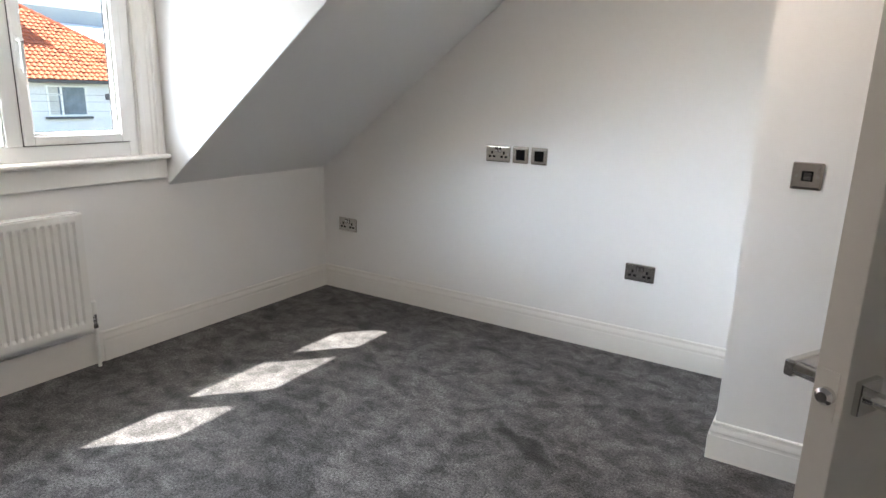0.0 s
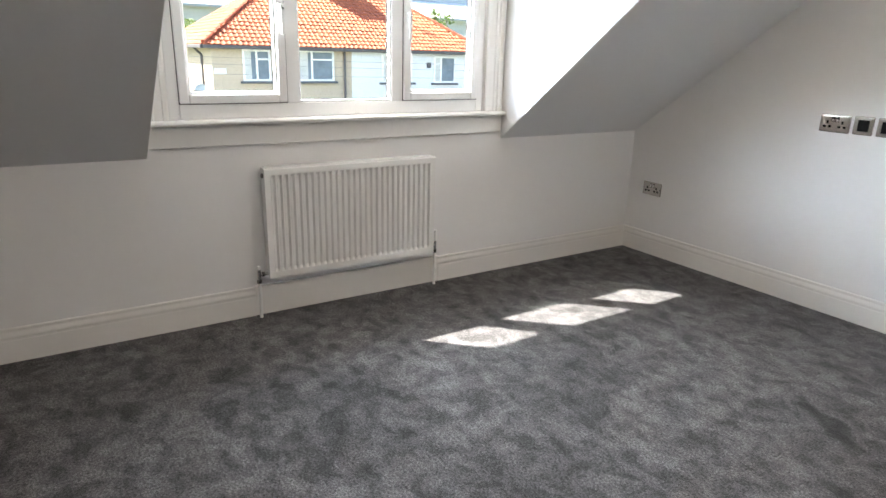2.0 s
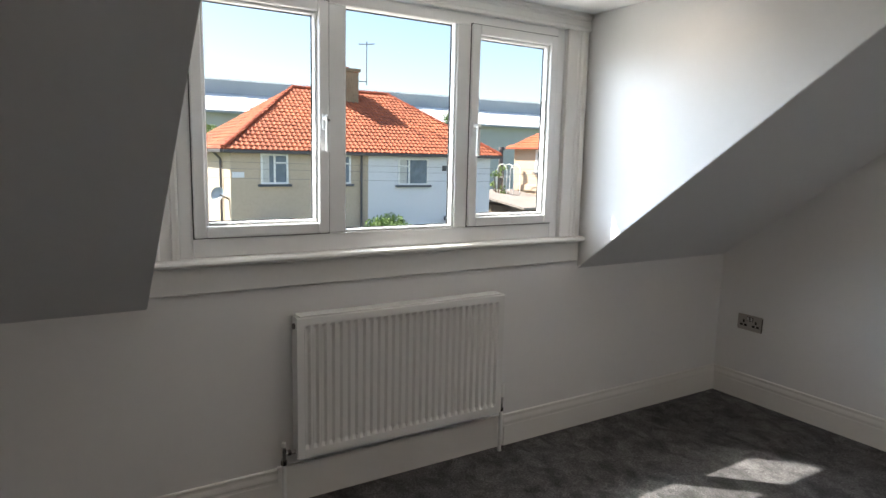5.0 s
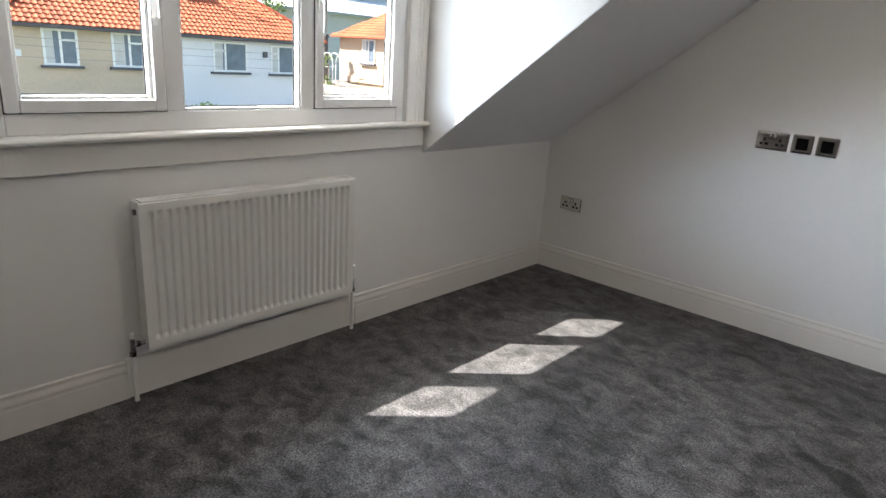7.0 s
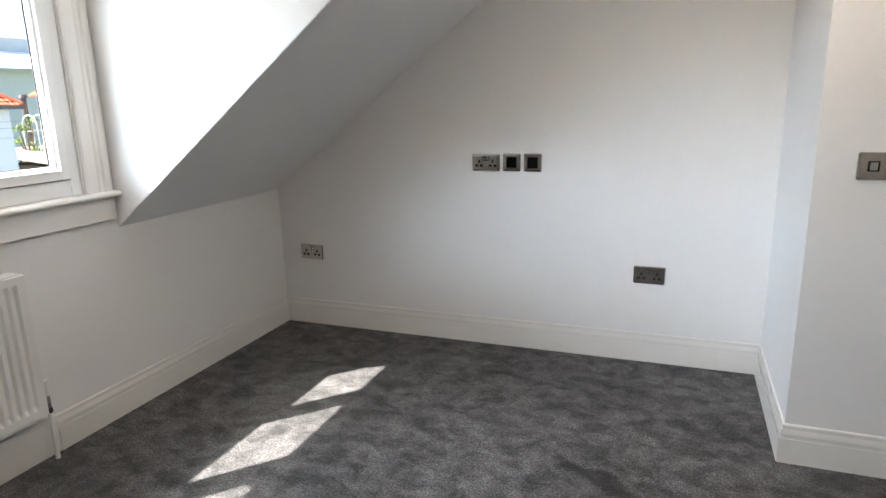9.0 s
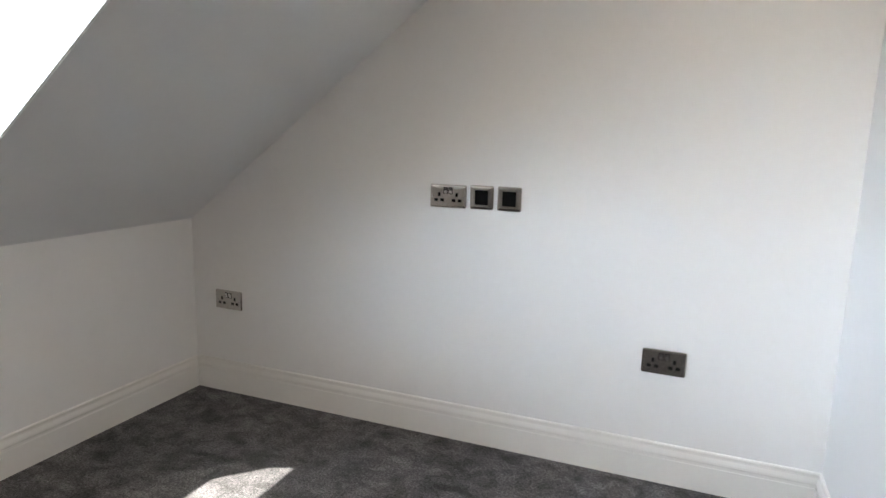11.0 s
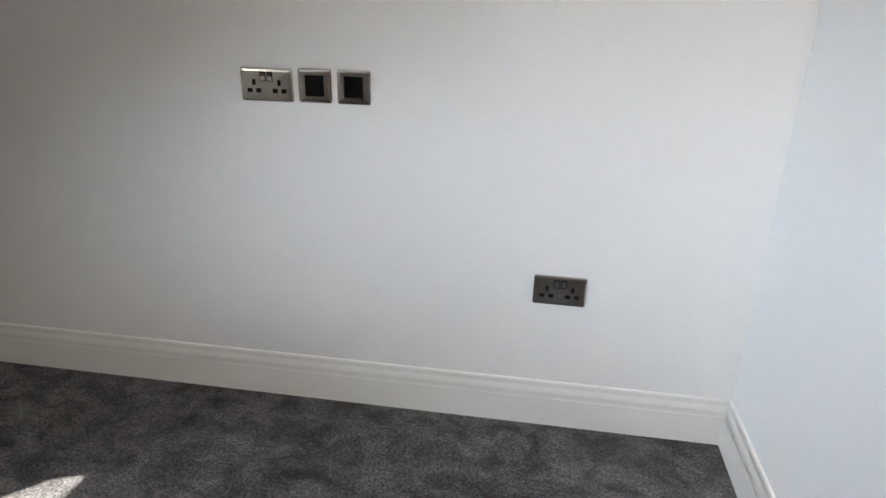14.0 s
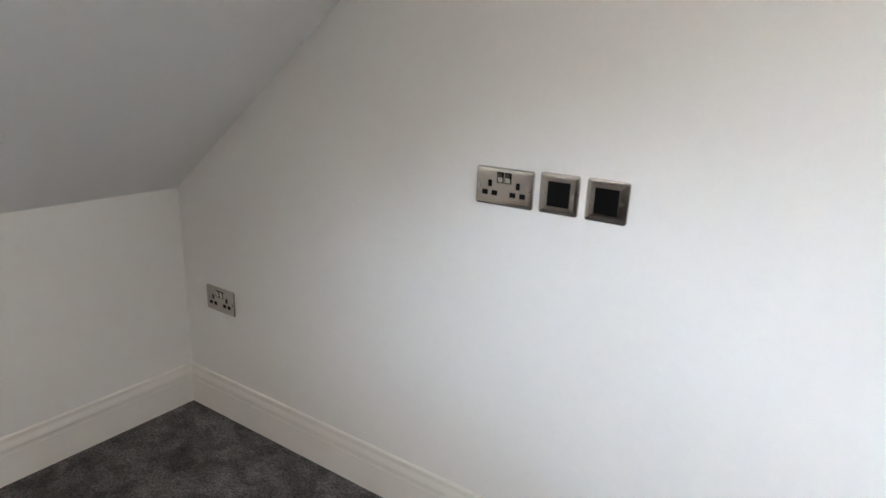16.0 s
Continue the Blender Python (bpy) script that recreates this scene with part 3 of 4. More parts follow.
def module_plate(m):
    s = empty("media_plate")
    tagged(s, "square brushed steel outlet plate with black module", "wall plate", "media plates")
    part("plate", plate_base(0.092, 0.090), M_STEEL, s)
    part("module", box(-0.026, 0.026, -0.0072, -0.0058, -0.0275, 0.0275, 0.0006), M_BLACK, s, "black blank module")
    screw(s, -0.0335, -0.001)
    screw(s, 0.0335, -0.001)
    s.matrix_basis = m
    return s


mp = module_plate(pose(-1.0745, YN - 0.0005, 0.985))
copy_thing(mp, pose(-0.9665, YN - 0.0005, 0.985, 0, 0.4, 0))


def light_switch(m):
    s = empty("light_switch")
    tagged(s, "square brushed steel light switch with one rocker", "light switch")
    part("plate", plate_base(0.09, 0.088), M_STEEL, s)
    part("switch_surround", box(-0.0165, 0.0165, -0.0066, -0.0058, -0.0165, 0.0165, 0.0003), M_BLACK, s)
    part("rocker", prism([(-0.0068, -0.0125), (-0.0068, 0.0125), (-0.0108, 0.0125), (-0.0078, 0.0)], -0.0105, 0.0105, "x"), M_CHROME, s, "polished rocker")
    screw(s, -0.030, 0)
    screw(s, 0.030, 0)
    s.matrix_basis = m
    return s


light_switch(pose(0.296, YB - 0.0005, 1.069))

# ---- open door ----
DOOR_A, DOOR_W, DOOR_T = 29.0, 0.76, 0.035


def door():
    """Local: the latch edge at x = 0, the leaf runs to +x, thickness along y from 0 (room side) to -DOOR_T."""
    d = empty("door_1")
    structure(d, "white panelled door standing open, with chrome lever handles", "door")
    bm = bmesh.new()
    st = 0.095
    rails = ((0.006, 0.21), (0.98, 1.09), (1.885, 1.986))
    box(0, st, -DOOR_T, 0, 0.006, 1.986, 0.0015, bm)
    box(DOOR_W - st, DOOR_W, -DOOR_T, 0, 0.006, 1.986, 0.0015, bm)
    for a, b in rails:
        box(st, DOOR_W - st, -DOOR_T, 0, a, b, 0.0, bm)
    part("leaf_frame", bm, M_SHADED_DOOR, d)
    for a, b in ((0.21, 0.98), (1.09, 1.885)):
        part("panel", box(st - 0.005, DOOR_W - st + 0.005, -DOOR_T + 0.012, -0.012, a - 0.005, b + 0.005), M_SHADED_DOOR, d)
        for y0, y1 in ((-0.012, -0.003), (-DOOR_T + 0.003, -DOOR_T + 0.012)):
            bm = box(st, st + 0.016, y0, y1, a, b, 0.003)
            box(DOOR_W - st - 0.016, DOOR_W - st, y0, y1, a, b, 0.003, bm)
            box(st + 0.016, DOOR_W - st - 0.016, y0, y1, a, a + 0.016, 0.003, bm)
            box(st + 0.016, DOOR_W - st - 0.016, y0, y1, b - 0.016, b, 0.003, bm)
            part("panel_moulding", bm, M_SHADED_DOOR, d)
    z = 0.972
    part("latch_plate", box(-0.0015, 0.0005, -0.028, -0.007, z - 0.03, z + 0.03), M_SHADED_DOOR, d)
    bm = tube((-0.0016, -DOOR_T / 2, z), (-0.008, -DOOR_T / 2, z), 0.0105, 20)
    tube((-0.008, -DOOR_T / 2, z), (-0.012, -DOOR_T / 2, z), 0.0105, 20, 0.006, bm)
    part("latch_bolt", bm, M_CHROME, d, "rounded chrome latch bolt")
    for sgn, y in ((1, 0.0), (-1, -DOOR_T)):
        rose = part("handle_rose", box(0.019, 0.061, min(y, y + sgn * 0.009), max(y, y + sgn * 0.009), z - 0.021, z + 0.021, 0.002), M_CHROME, d, "square chrome rose")
        bm = tube((0.040, y + sgn * 0.009, z), (0.040, y + sgn * 0.05, z), 0.009, 16)
        box(0.030, 0.160, min(y + sgn * 0.043, y + sgn * 0.056), max(y + sgn * 0.043, y + sgn * 0.056), z - 0.011, z + 0.011, 0.003, bm)
        part("lever", bm, M_CHROME, rose, "chrome lever handle")
    for zz in (0.2, 1.0, 1.8):
        part("hinge", tube((DOOR_W + 0.004, -DOOR_T - 0.004, zz - 0.04), (DOOR_W + 0.004, -DOOR_T - 0.004, zz + 0.04), 0.006, 12), M_CHROME, d)
    return d


door_1 = door()
door_1.matrix_basis = pose(0.383, 0.935, 0, 0, 0, 90 - DOOR_A)

# ---- outside: ground ----
GZ = -4.0
structure(link("ground", box(-2500, 2500, -2500, 2500, GZ - 0.5, GZ), M_GRASS), "grassy ground reaching far away", "ground")
structure(link("lower_storey_wall", box(XW - 0.14, XE + 0.14, YS - 0.14, YN + 0.14, GZ, -0.203), M_RENDER), "rendered lower storey under the attic room", "wall")
structure(link("lower_hall_wall", box(XE + 0.141, XE + 1.4, DO0 - 0.5, DO1 + 0.3, GZ, -0.203), M_RENDER), "rendered lower storey under the hall", "wall")
structure(link("road", box(-15.5, -9.0, -200, 200, GZ + 0.0, GZ + 0.03), M_ROAD), "grey asphalt street", "road")
for x0, x1 in ((-17.4, -15.5), (-9.0, -7.2)):
    structure(link("pavement", box(x0, x1, -200, 200, GZ, GZ + 0.13), M_PAVE), "concrete pavement with raised kerb", "pavement")

# ---- outside: houses ----


def house_window(parent, y0, y1, z0, z1, xf, lights, top_light=True, side=False, pos=0.0):
    """A white framed window, proud of a wall that faces +x (or -y with side)."""
    w = empty("window")
    w.parent = parent
    w["label"] = "white framed casement window with slate sill"
    zt = z1 - (z1 - z0) * 0.3
    bmf = ring(-0.04, 0.05, y0, y1, z0, z1, 0.07, bevel=0)
    n = len(lights)
    edges = [y0 + 0.07 + (y1 - y0 - 0.14) * f for f in lights]
    for e in edges:
        box(-0.035, 0.045, e - 0.035, e + 0.035, z0 + 0.07, z1 - 0.07, bm=bmf)
    if top_light:
        a = edges[-1] + 0.035 if top_light > 0 else y0 + 0.07
        b = y1 - 0.07 if top_light > 0 else edges[0] - 0.035
        box(-0.035, 0.045, a, b, zt - 0.03, zt + 0.03, bm=bmf)
    obs = [link("frame", bmf, M_UPVC), link("pane", box(-0.06, 0.012, y0 + 0.06, y1 - 0.06, z0 + 0.06, z1 - 0.06), M_DARKGLASS),
           link("curtain", box(0.0125, 0.016, y0 + 0.07, y0 + 0.07 + (y1 - y0) * 0.24, z0 + 0.07, z1 - 0.07), M_CURTAIN),
           link("sill", box(-0.02, 0.14, y0 - 0.1, y1 + 0.1, z0 - 0.08, z0 - 0.002), M_SILL)]
    for o in obs:
        o.parent = w
    w.matrix_basis = pose(pos, xf, 0, 0, 0, -90) if side else pose(xf, 0, 0)
    return w


def hip_roof(x0, x1, y0, y1, ze, rise, runl, runr):
    """Hip roof: eaves rectangle, ridge along y."""
    bm = bmesh.new()
    xm = (x0 + x1) / 2
    c = [bm.verts.new(p) for p in ((x0, y0, ze), (x1, y0, ze), (x1, y1, ze), (x0, y1, ze))]
    r = [bm.verts.new(p) for p in ((xm, y0 + runl, ze + rise), (xm, y1 - runr, ze + rise))]
    for f in ((c[0], c[1], r[0]), (c[1], c[2], r[1], r[0]), (c[2], c[3], r[1]), (c[3], c[0], r[0], r[1]), (c[3], c[2], c[1], c[0])):
        bm.faces.new(f)
    return bm


def tile_mesh(w, l):
    """One interlocking clay tile: a shallow S across, thick at its lower edge. x across, y up the slope, z out."""
    vs, fs = [], []
    sec = [(-0.5, 0.012), (-0.28, 0.0), (0.05, 0.002), (0.22, 0.026), (0.38, 0.026), (0.5, 0.012)]
    for y, lift in ((0.0, 0.04), (l * 1.12, 0.008)):
        vs += [(x * w, y, z + lift) for x, z in sec]
    vs += [(x * w, 0.0, z + 0.0) for x, z in sec]
    k = len(sec)
    for i in range(k - 1):
        fs.append((i, i + 1, k + i + 1, k + i))
        fs.append((2 * k + i, 2 * k + i + 1, i + 1, i))
    return vs, fs


def tile_roof(parent, origin, across, up, span, height, left, right, w, l, limit, keep):
    """Tiles on a slope. left, right: how far each side runs in per metre up. The first `limit` tiles inside `keep` are pieces, the rest one mesh."""
    normal = across.cross(up)
    rot = Matrix((across, up, normal)).transposed().to_4x4()
    vs, fs = tile_mesh(w, l)
    me = bpy.data.meshes.new("tile")
    me.from_pydata(vs, [], fs)
    me.materials.append(M_TILE)
    V, F, made = [], [], 0
    rng = random.Random(5)
    for j in range(int(height / l)):
        u = j * l
        a, b = left * u, span - right * u
        x = math.ceil(a / w) * w + w / 2
        while x < b:
            p = origin + across * x + up * (u - 0.06 + rng.uniform(-0.012, 0.012)) + normal * rng.uniform(0.0, 0.012)
            m = Matrix.Translation(p) @ rot
            if made < limit and keep[0] < x < keep[1]:
                t = new("tile", me)
                t.parent = parent
                t.matrix_basis = m
                made += 1
            else:
                o = len(V)
                V += [tuple(m @ Vector(v)) for v in vs]
                F += [tuple(o + i for i in f) for f in fs]
            x += w
    if V:
        rest = bpy.data.meshes.new("roof_tiles")
        rest.from_pydata(V, [], F)
        rest.materials.append(M_TILE)
        ob = new("roof_tiles", rest)
        ob.parent = parent
        ob["kind"] = "stuff"


def ridge_line(parent, a, b, n):
    """Half-round ridge tiles from a to b, joined, each slightly tilted."""
    a, b = Vector(a), Vector(b)
    bm = bmesh.new()
    for i in range(n):
        p, q = a.lerp(b, i / n), a.lerp(b, (i + 1.06) / n)
        tube(p + Vector((0, 0, 0.015)), q, 0.09, 8, 0.078, bm)
    part("ridge", bm, M_RIDGE, parent, "row of red ridge tiles")


HX, HB, HY0, HY1, EZ = -22.9, -30.3, 5.15, 16.25, 1.36
HS = 10.4    # line between the two halves
house = empty("house", (0, 0, 0))
tagged(house, "semi-detached house, beige and white roughcast under an orange tiled hip roof", "house")
part("wall", box(HB, HX, HY0, HS - 0.004, GZ, EZ), M_RENDER, house, "beige roughcast wall")
part("wall", box(HB, HX, HS, HY1, GZ, EZ), M_WHITE_RENDER, house, "white roughcast wall")
RISE, RL, RR = 2.62, 3.75, 3.55
ov = 0.3
roof = part("roof", hip_roof(HB - ov, HX + ov, HY0 - ov, HY1 + ov, EZ + 0.06, RISE, RL, RR), M_TILE, house, "orange clay tiled hip roof")
half = (HX - HB) / 2 + ov
XM = (HX + HB) / 2
ul = math.hypot(half, RISE)
tile_roof(roof, Vector((HX + ov, HY0 - ov, EZ + 0.06)), Vector((0, 1, 0)), Vector((-half, 0, RISE)).normalized(), HY1 - HY0 + 2 * ov, ul, RL / ul, RR / ul, 0.19, 0.245, 300, (2.0, 9.0))
el = math.hypot(RL, RISE)
tile_roof(roof, Vector((HB - ov, HY0 - ov, EZ + 0.06)), Vector((1, 0, 0)), Vector((0, RL, RISE)).normalized(), HX - HB + 2 * ov, el, half / el, half / el, 0.19, 0.245, 0, (0, 0))
zr = EZ + 0.06 + RISE
ridge_line(roof, (XM, HY0 - ov + RL, zr), (XM, HY1 + ov - RR, zr), 14)
ridge_line(roof, (HX + ov, HY0 - ov, EZ + 0.1), (XM, HY0 - ov + RL, zr), 18)
ridge_line(roof, (XM, HY1 + ov - RR, zr), (HX + ov, HY1 + ov, EZ + 0.1), 18)
bm = box(HX + ov - 0.02, HX + ov + 0.1, HY0 - ov, HY1 + ov, EZ - 0.08, EZ + 0.04, 0.02)
box(HB - ov, HX + ov - 0.02, HY0 - ov - 0.1, HY0 - ov + 0.02, EZ - 0.08, EZ + 0.04, 0.02, bm)
part("gutter", bm, M_GUTTER, house, "dark grey gutter")
part("soffit", box(HB - 0.25, HX + ov - 0.03, HY0 - ov + 0.03, HY1 + ov - 0.03, EZ + 0.001, EZ + 0.03), M_GUTTER, house)
for y in (HS - 0.32,):
    part("downpipe", tube((HX + 0.07, y, GZ), (HX + 0.07, y, EZ - 0.02), 0.045, 10), M_GUTTER, house)
bm = tube((HX - 1.2, HY0 - 0.07, GZ), (HX - 1.2, HY0 - 0.07, EZ - 0.3), 0.045, 10)
tube((HX - 1.2, HY0 - 0.07, EZ - 0.3), (HX - 1.2, HY0 - 0.32, EZ - 0.05), 0.045, 10, bm=bm)
part("downpipe", bm, M_GUTTER, house)
house_window(house, 6.2, 7.2, 0.19, 1.28, HX, (0.5,), 1)
house_window(house, 8.2, 9.65, 0.19, 1.3, HX, (0.38,), 1)
house_window(house, 11.7, 13.1, 0.14, 1.22, HX, (0.34,), -1)
house_window(house, 14.12, 15.2, 0.12, 1.2, HX, (0.3,), -1)
house_window(house, 8.2, 9.7, -2.75, -1.55, HX, (0.38,), 1)
house_window(house, 11.75, 13.1, -2.75, -1.5, HX, (0.34,), -1)


def house_door(y0, y1, material, canopy):
    d = empty("door")
    d.parent = house
    for nm, bmx, mm in (("frame", ring(-0.02, 0.06, y0, y1, GZ + 0.1, -1.48, 0.08, bevel=0), M_UPVC),
                        ("leaf", box(-0.03, 0.02, y0 + 0.075, y1 - 0.075, GZ + 0.1, -1.55), material),
                        ("canopy", prism([(0.0, canopy - 0.14), (0.62, canopy - 0.12), (0.66, canopy - 0.04), (0.0, canopy + 0.05)], y0 - 0.28, y1 + 0.35, "y"), M_SILL),
                        ("step", box(0.0, 0.5, y0 - 0.1, y1 + 0.1, GZ, GZ + 0.15), M_PAVE)):
        o = link(nm, bmx, mm)
        o.parent = d
    for yb in (y0 - 0.15, y1 + 0.2):
        o = link("bracket", prism([(0.0, canopy - 0.5), (0.05, canopy - 0.5), (0.4, canopy - 0.15), (0.0, canopy - 0.15)], yb, yb + 0.05, "y"), M_SILL)
        o.parent = d
    for i in range(3):
        o = link("glazing", box(0.0205, 0.026, y0 + 0.14 + i * 0.19, y0 + 0.27 + i * 0.19, -1.85, -1.66), M_DARKGLASS)
        o.parent = d
    d.matrix_basis = pose(HX, 0, 0)


house_door(6.15, 7.05, M_SILL, -1.15)
house_door(14.2, 15.1, M_UPVC, -1.22)
part("plaque", box(HX + 0.001, HX + 0.04, 5.2, 5.62, 0.42, 0.62, 0.01), M_WHITE_RENDER, house, "small white wall plaque")
part("vent", box(HX + 0.001, HX + 0.05, 13.78, 13.98, 0.72, 0.94, 0.01), M_GUTTER, house)
part("wall_lamp", box(HX + 0.001, HX + 0.14, 5.66, 5.78, -1.9, -1.6, 0.03), M_BLACK, house)
# satellite dish on the side wall
bm = bmesh.new()
bmesh.ops.create_uvsphere(bm, u_segments=18, v_segments=10, radius=0.33)
bmesh.ops.delete(bm, geom=[v for v in bm.verts if v.co.z > -0.165], context="VERTS")
bmesh.ops.transform(bm, matrix=pose(HX - 0.35, HY0 - 0.5, -0.1, 70, 0, 40), verts=bm.verts)
dish = part("satellite_dish", bm, M_CLAD_GREY, house, "grey satellite dish")
part("dish_arm", tube((HX - 0.35, HY0 - 0.3, -0.2), (HX - 0.35, HY0 + 0.01, -0.35), 0.03, 8), M_GUTTER, house)
# chimney with pots and aerials
CX0, CX1, CY0, CY1 = XM - 0.1, XM + 0.85, 10.05, 11.25
ch = part("chimney", box(CX0, CX1, CY0, CY1, EZ + 1.2, 4.78, 0.03), M_CHIMNEY, house, "weathered rendered chimney stack")
part("cap", box(CX0 - 0.07, CX1 + 0.07, CY0 - 0.07, CY1 + 0.07, 4.781, 4.93, 0.03), M_CHIMNEY, ch)
part("flashing", box(CX0 - 0.02, CX1 + 0.03, CY0 - 0.03, CY1 + 0.03, EZ + 1.3, 3.52, 0.01), M_GUTTER, ch)
for k, (px, py, hh) in enumerate(((0.3, 0.3, 0.14), (0.6, 0.32, 0.3), (0.45, 0.85, 0.1))):
    part("chimney_pot", tube((CX0 + px, CY0 + py, 4.93), (CX0 + px, CY0 + py, 4.93 + hh), 0.13, 12, 0.11), M_RIDGE, ch, "red clay chimney pot")


def aerial(y, z0, z1, x, yaw):
    bm = tube((x, y, z0), (x, y, z1), 0.022, 6)
    c, s = math.cos(yaw), math.sin(yaw)
    tube((x - 0.34 * c, y - 0.34 * s, z1 - 0.15), (x + 0.34 * c, y + 0.34 * s, z1 - 0.1), 0.016, 6, bm=bm)
    for k in range(7):
        f = -0.32 + k * 0.105
        h = 0.10 if k else 0.17
        tube((x + f * c + h * s, y + f * s - h * c, z1 - 0.125), (x + f * c - h * s, y + f * s + h * c, z1 - 0.125), 0.011, 6, bm=bm)
    part("aerial", bm, M_GUTTER, ch, "television aerial")


aerial(10.45, 4.9, 6.3, CX0 + 0.4, 0.5)
aerial(11.7, 4.3, 6.15, CX1 - 0.2, 1.2)
part("aerial_bracket", tube((CX1 - 0.2, 11.24, 4.45), (CX1 - 0.2, 11.72, 4.45), 0.02, 6), M_GUTTER, ch)

# the next house along, seen from its side
H2Y = 22.0
house_2 = empty("house")
tagged(house_2, "cream roughcast house with an orange tiled roof", "house")
part("wall", box(-28.6, -20.5, H2Y, H2Y + 9, GZ, 1.89), M_CREAM_RENDER, house_2)
roof_2 = part("roof", hip_roof(-28.9, -20.2, H2Y - 0.3, H2Y + 9.3, 1.91, 2.6, 3.9, 3.9), M_TILE, house_2, "orange clay tiled roof")
e2 = math.hypot(3.9, 2.6)
tile_roof(roof_2, Vector((-28.9, H2Y - 0.3, 1.91)), Vector((1, 0, 0)), Vector((0, 3.9, 2.6)).normalized(), 8.7, e2, 4.35 / e2, 4.35 / e2, 0.19, 0.245, 0, (0, 0))
part("gutter", box(-28.9, -20.2, H2Y - 0.42, H2Y - 0.28, 1.81, 1.93, 0.02), M_RIDGE, house_2)
house_window(house_2, -0.5, 0.5, 0.6, 1.78, H2Y, (0.5,), 0, side=True, pos=-26.2)
part("string_course", box(-28.2, -22.2, H2Y - 0.09, H2Y, -0.42, -0.1, 0.02), M_CREAM_RENDER, house_2)


def shed(x0, x1, y0, y1, z0, zt):
    s = empty("garage")
    tagged(s, "low weathered garage with a pale felt roof between the houses", "garage")
    part("wall", box(x0, x1, y0, y1, z0, zt - 0.5), M_WOOD, s)
    part("roof", prism([(x0 - 0.3, zt + 0.05), (x1 + 0.3, zt - 0.5), (x1 + 0.3, zt - 0.4), (x0 - 0.3, zt + 0.15)], y0 - 0.5, y1 + 0.2, "y"), M_FELT, s, "pale felt roof")
    for k in range(4):
        part("board", box(x0 + 0.3 + k * 0.8, x0 + 1.0 + k * 0.8, y0 - 0.05, y0 - 0.001, z0, zt - 0.62), M_WOOD, s)


shed(-28.1, -23.4, 18.9, 21.6, GZ, -0.55)


def flue_post(x, y, top):
    p = empty("flue_post", (x, y, GZ))
    tagged(p, "tall dark metal flue post with a cowl between the houses", "post")
    part("post", tube((0, 0, 0), (0, 0, top - GZ), 0.13, 12, 0.12), M_GUTTER, p)
    part("cowl", tube((0, 0, top - GZ), (0, 0, top - GZ + 0.16), 0.19, 12, 0.15), M_GUTTER, p)
    part("base", box(-0.25, 0.25, -0.25, 0.25, 0, 0.12, 0.02), M_PAVE, p)


def garden_arch(x, y, w, top):
    """White bent hoops on two rows of uprights, tied by thin bars."""
    g = empty("garden_arch", (x, y, GZ))
    tagged(g, "white bent metal garden arch between the houses", "garden arch")
    h = top - GZ
    for k in range(3):
        bm = bmesh.new()
        pts = [(-w / 2, 0)] + [(-w / 2 * math.cos(a), h - w / 2 + w / 2 * math.sin(a)) for a in [i * math.pi / 10 for i in range(11)]] + [(w / 2, 0)]
        for p, q in zip(pts, pts[1:]):
            tube((p[0], k * 0.45, p[1]), (q[0], k * 0.45, q[1]), 0.022, 6, bm=bm)
        part("hoop", bm, M_UPVC, g)
    for i in range(5):
        z = h * (0.3 + 0.14 * i)
        part("tie_bar", tube((-w / 2, 0, z), (-w / 2, 0.9, z), 0.02, 6), M_UPVC, g)


flue_post(-28.5, 21.0, 1.75)
garden_arch(-27.3, 20.2, 0.9, 1.0)

# long warehouse beyond
wh = empty("warehouse", (0, 0, 0))
tagged(wh, "long grey and white sheet-clad warehouse behind the houses", "warehouse")
WB = pose(-60, 0, 0, 0, 0, -2.5)


def wh_part(name, bm, m, label=""):
    bmesh.ops.transform(bm, matrix=WB, verts=bm.verts)
    return part(name, bm, m, wh, label)


wh_part("wall", box(-30, -0.6, -40, 130, GZ, 4.75), M_CLAD_PALE)
wh_part("lower_roof", prism([(0.0, 4.752), (0.0, 4.95), (-7.0, 6.95), (-30, 6.95), (-30, 4.752)], -40, 130), M_CLAD_WHITE, "pale sloping sheet roof")
wh_part("upper_wall", box(-30, -7.0, -40, 130, 6.952, 8.3), M_CLAD_GREY, "grey sheet-clad upper wall")
wh_part("upper_flashing", box(-7.2, -6.8, -40, 130, 8.302, 8.42), M_CLAD_WHITE)
wh_part("gutter", box(0.0, 0.3, -40, 130, 4.7, 4.9), M_CLAD_GREY)
for k in range(20):
    wh_part("roof_light", prism([(-1.2, 5.30), (-1.2, 5.36), (-5.8, 6.675), (-5.8, 6.612)], -20 + k * 7.0, -18.6 + k * 7.0), M_CLAD_PALE, "translucent roof light")


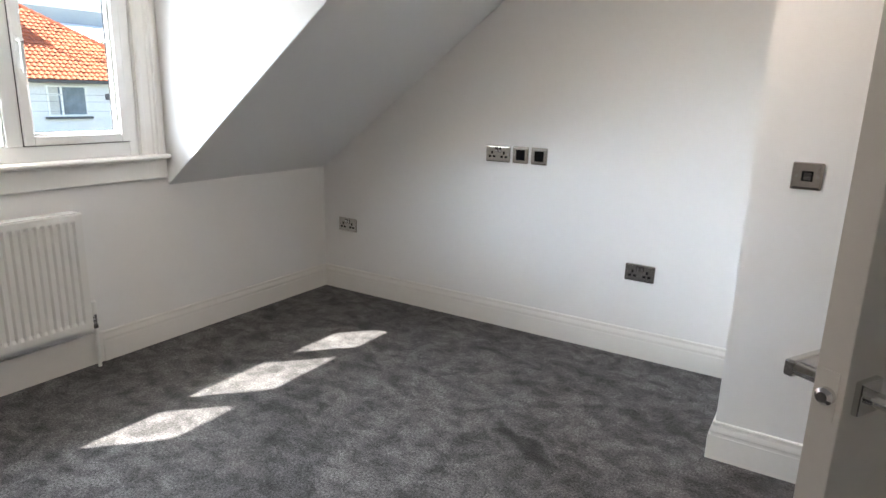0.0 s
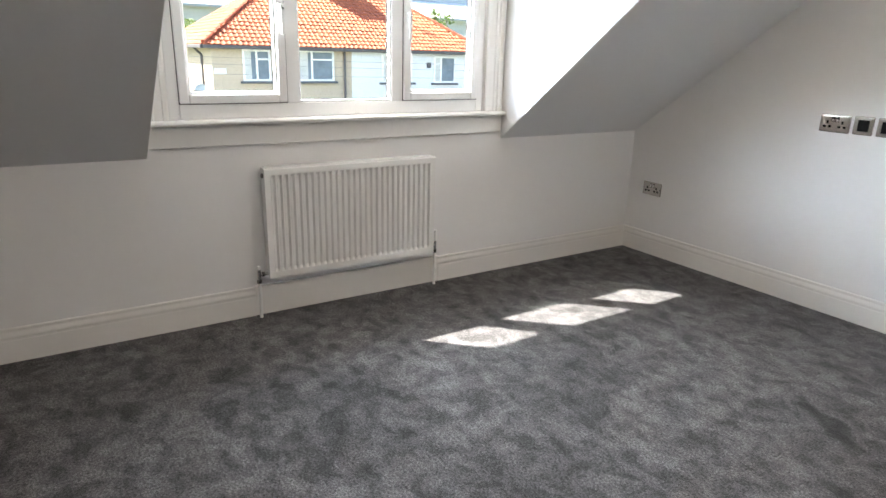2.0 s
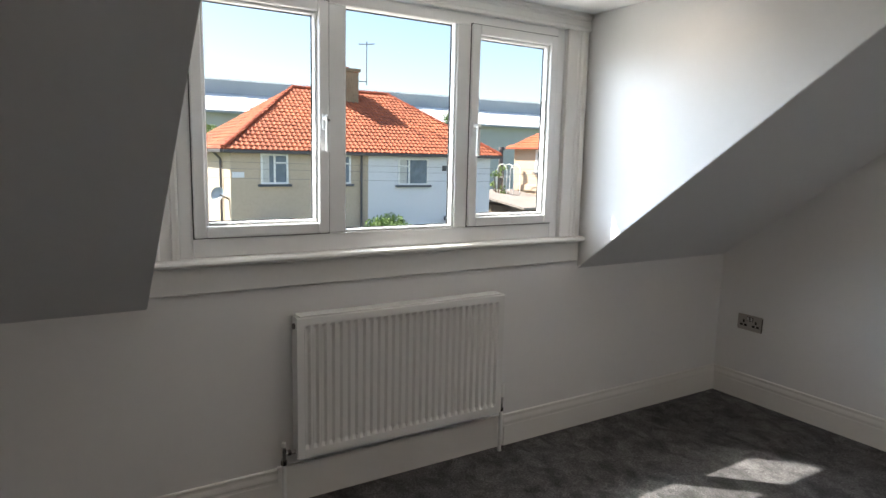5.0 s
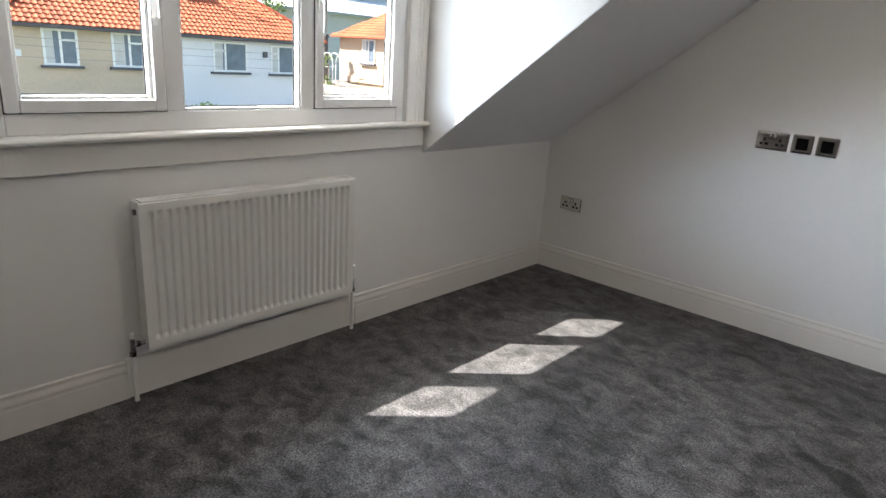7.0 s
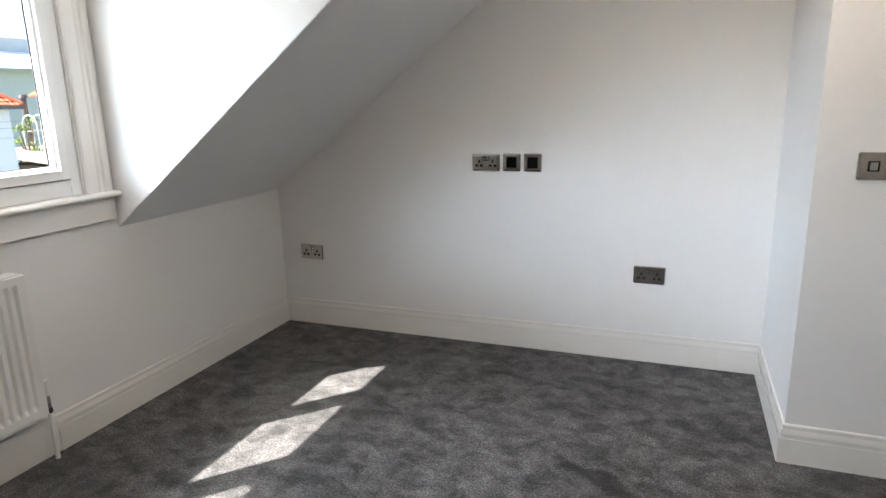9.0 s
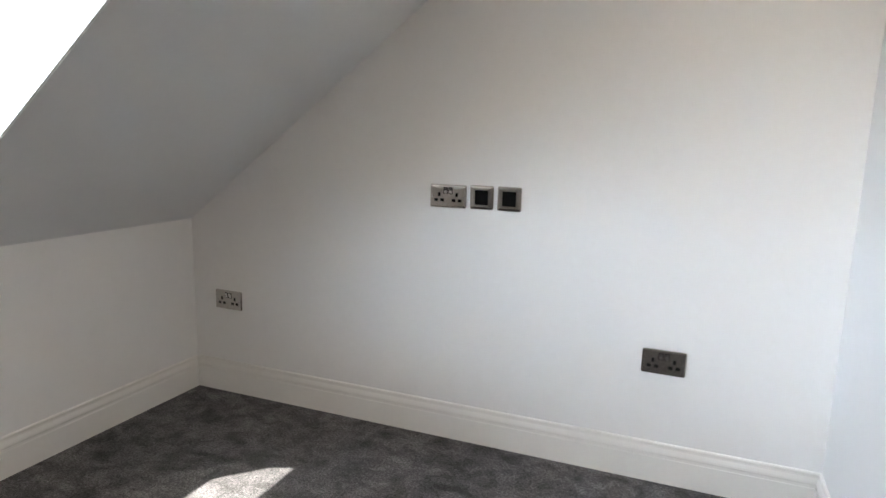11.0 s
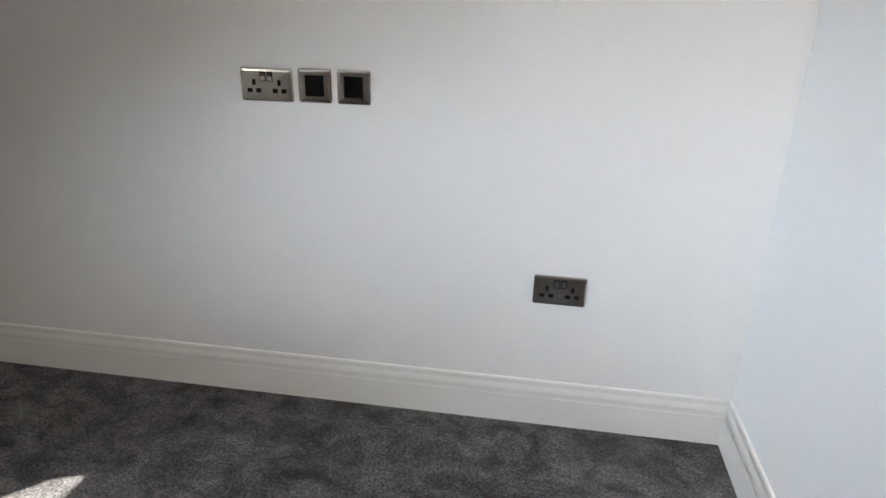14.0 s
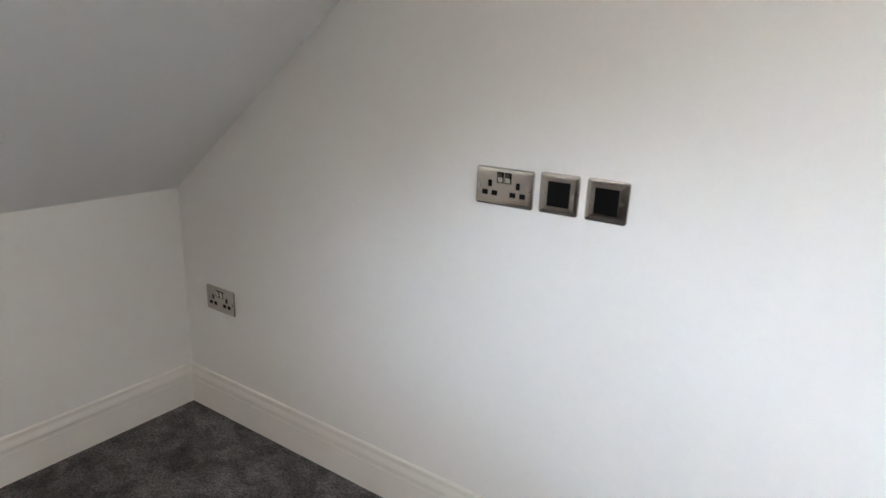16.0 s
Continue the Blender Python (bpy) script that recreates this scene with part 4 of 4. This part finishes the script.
def leaf_cloud(centres, n, size, rng):
    """Many small leaf quads scattered through several clumps."""
    V, F = [], []
    for c, r in centres:
        for i in range(n):
            d = Vector((rng.gauss(0, 1), rng.gauss(0, 1), rng.gauss(0, 1))).normalized() * (rng.random() ** 0.45)
            p = Vector(c) + Vector((d.x * r[0], d.y * r[1], d.z * r[2]))
            q = Euler((rng.uniform(0, 6.3), rng.uniform(0, 6.3), rng.uniform(0, 6.3))).to_matrix()
            s = size * rng.uniform(0.6, 1.3)
            o = len(V)
            V += [tuple(p + q @ Vector(v)) for v in ((-s, 0, 0), (0, -s * 0.5, s * 0.12), (s, 0, 0), (0, s * 0.5, s * 0.12))]
            F.append((o, o + 1, o + 2, o + 3))
    me = bpy.data.meshes.new("crown")
    me.from_pydata(V, [], F)
    me.materials.append(M_LEAF)
    return me


def tree(x, y, h, spread, seed, label, dense):
    rng = random.Random(seed)
    t = empty("tree", (x, y, GZ))
    tagged(t, label, "tree")
    bm = tube((0, 0, 0), (0.1, 0.05, h * 0.6), 0.2, 8, 0.1)
    cs = []
    for k in range(9):
        a = k * 2.4
        e = (math.cos(a) * spread * rng.uniform(0.3, 0.8), math.sin(a) * spread * rng.uniform(0.3, 0.8), h * rng.uniform(0.62, 0.95))
        tube((0.05, 0.02, h * rng.uniform(0.3, 0.55)), e, 0.07, 6, 0.02, bm)
        r = spread * rng.uniform(0.28, 0.45)
        cs.append((e, (r, r, r * 0.8)))
    part("trunk", bm, M_BARK, t)
    c = new("crown", leaf_cloud(cs, dense * 2, 0.085, rng))
    c.parent = t


tree(-38, 6.4, 6.9, 1.9, 3, "green leafy tree behind the house", 230)
tree(-38, 23.0, 8.6, 1.7, 4, "thin green tree behind the houses", 75)


tree(-27.4, 20.1, 5.2, 0.75, 9, "sparse bare garden shrub between the houses", 14)


def bush(x, y, z, r, seed):
    rng = random.Random(seed)
    b = empty("bush", (x, y, GZ))
    tagged(b, "bright green leafy garden hedge", "bush")
    bm = tube((0, 0, 0), (0, 0, (z - GZ) * 0.7), 0.08, 6, 0.04)
    part("stem", bm, M_BARK, b)
    cs = [((rng.uniform(-0.5, 0.5) * r, rng.uniform(-0.8, 0.8) * r, (z - GZ) * rng.uniform(0.3, 0.85)), (0.5 * r, 0.6 * r, 0.5 * r)) for _ in range(7)]
    c = new("foliage", leaf_cloud(cs, 1300, 0.06, rng))
    c.parent = b


bush(-20.6, 9.7, -0.75, 1.05, 11)
bush(-20.4, 11.1, -0.8, 1.25, 12)
bush(-25.5, 17.8, -2.0, 0.9, 13)

# overhead cables across the street
for k, (z, sag) in enumerate(((0.78, 0.18), (0.62, 0.2), (0.38, 0.22))):
    cu = bpy.data.curves.new("overhead_cable", "CURVE")
    cu.dimensions = "3D"
    cu.bevel_depth, cu.bevel_resolution = 0.0045, 1
    sp = cu.splines.new("POLY")
    sp.points.add(24)
    for i in range(25):
        f = i / 24
        sp.points[i].co = (-17.2 - 0.15 * k, -6 + 34 * f, z + 0.5 - 0.25 * f - sag * 4 * f * (1 - f), 1)
    cu.materials.append(M_WIRE)
    tagged(new("overhead_cable", cu), "thin dark overhead cable above the street", "cable", "overhead cables")
for y in (-6.0, 28.0):
    pole = link("cable_pole", tube((-17.3, y, GZ), (-17.3, y, 1.6), 0.11, 10, 0.08), M_WOOD)
    tagged(pole, "wooden pole carrying the overhead cables", "pole", "cable poles")
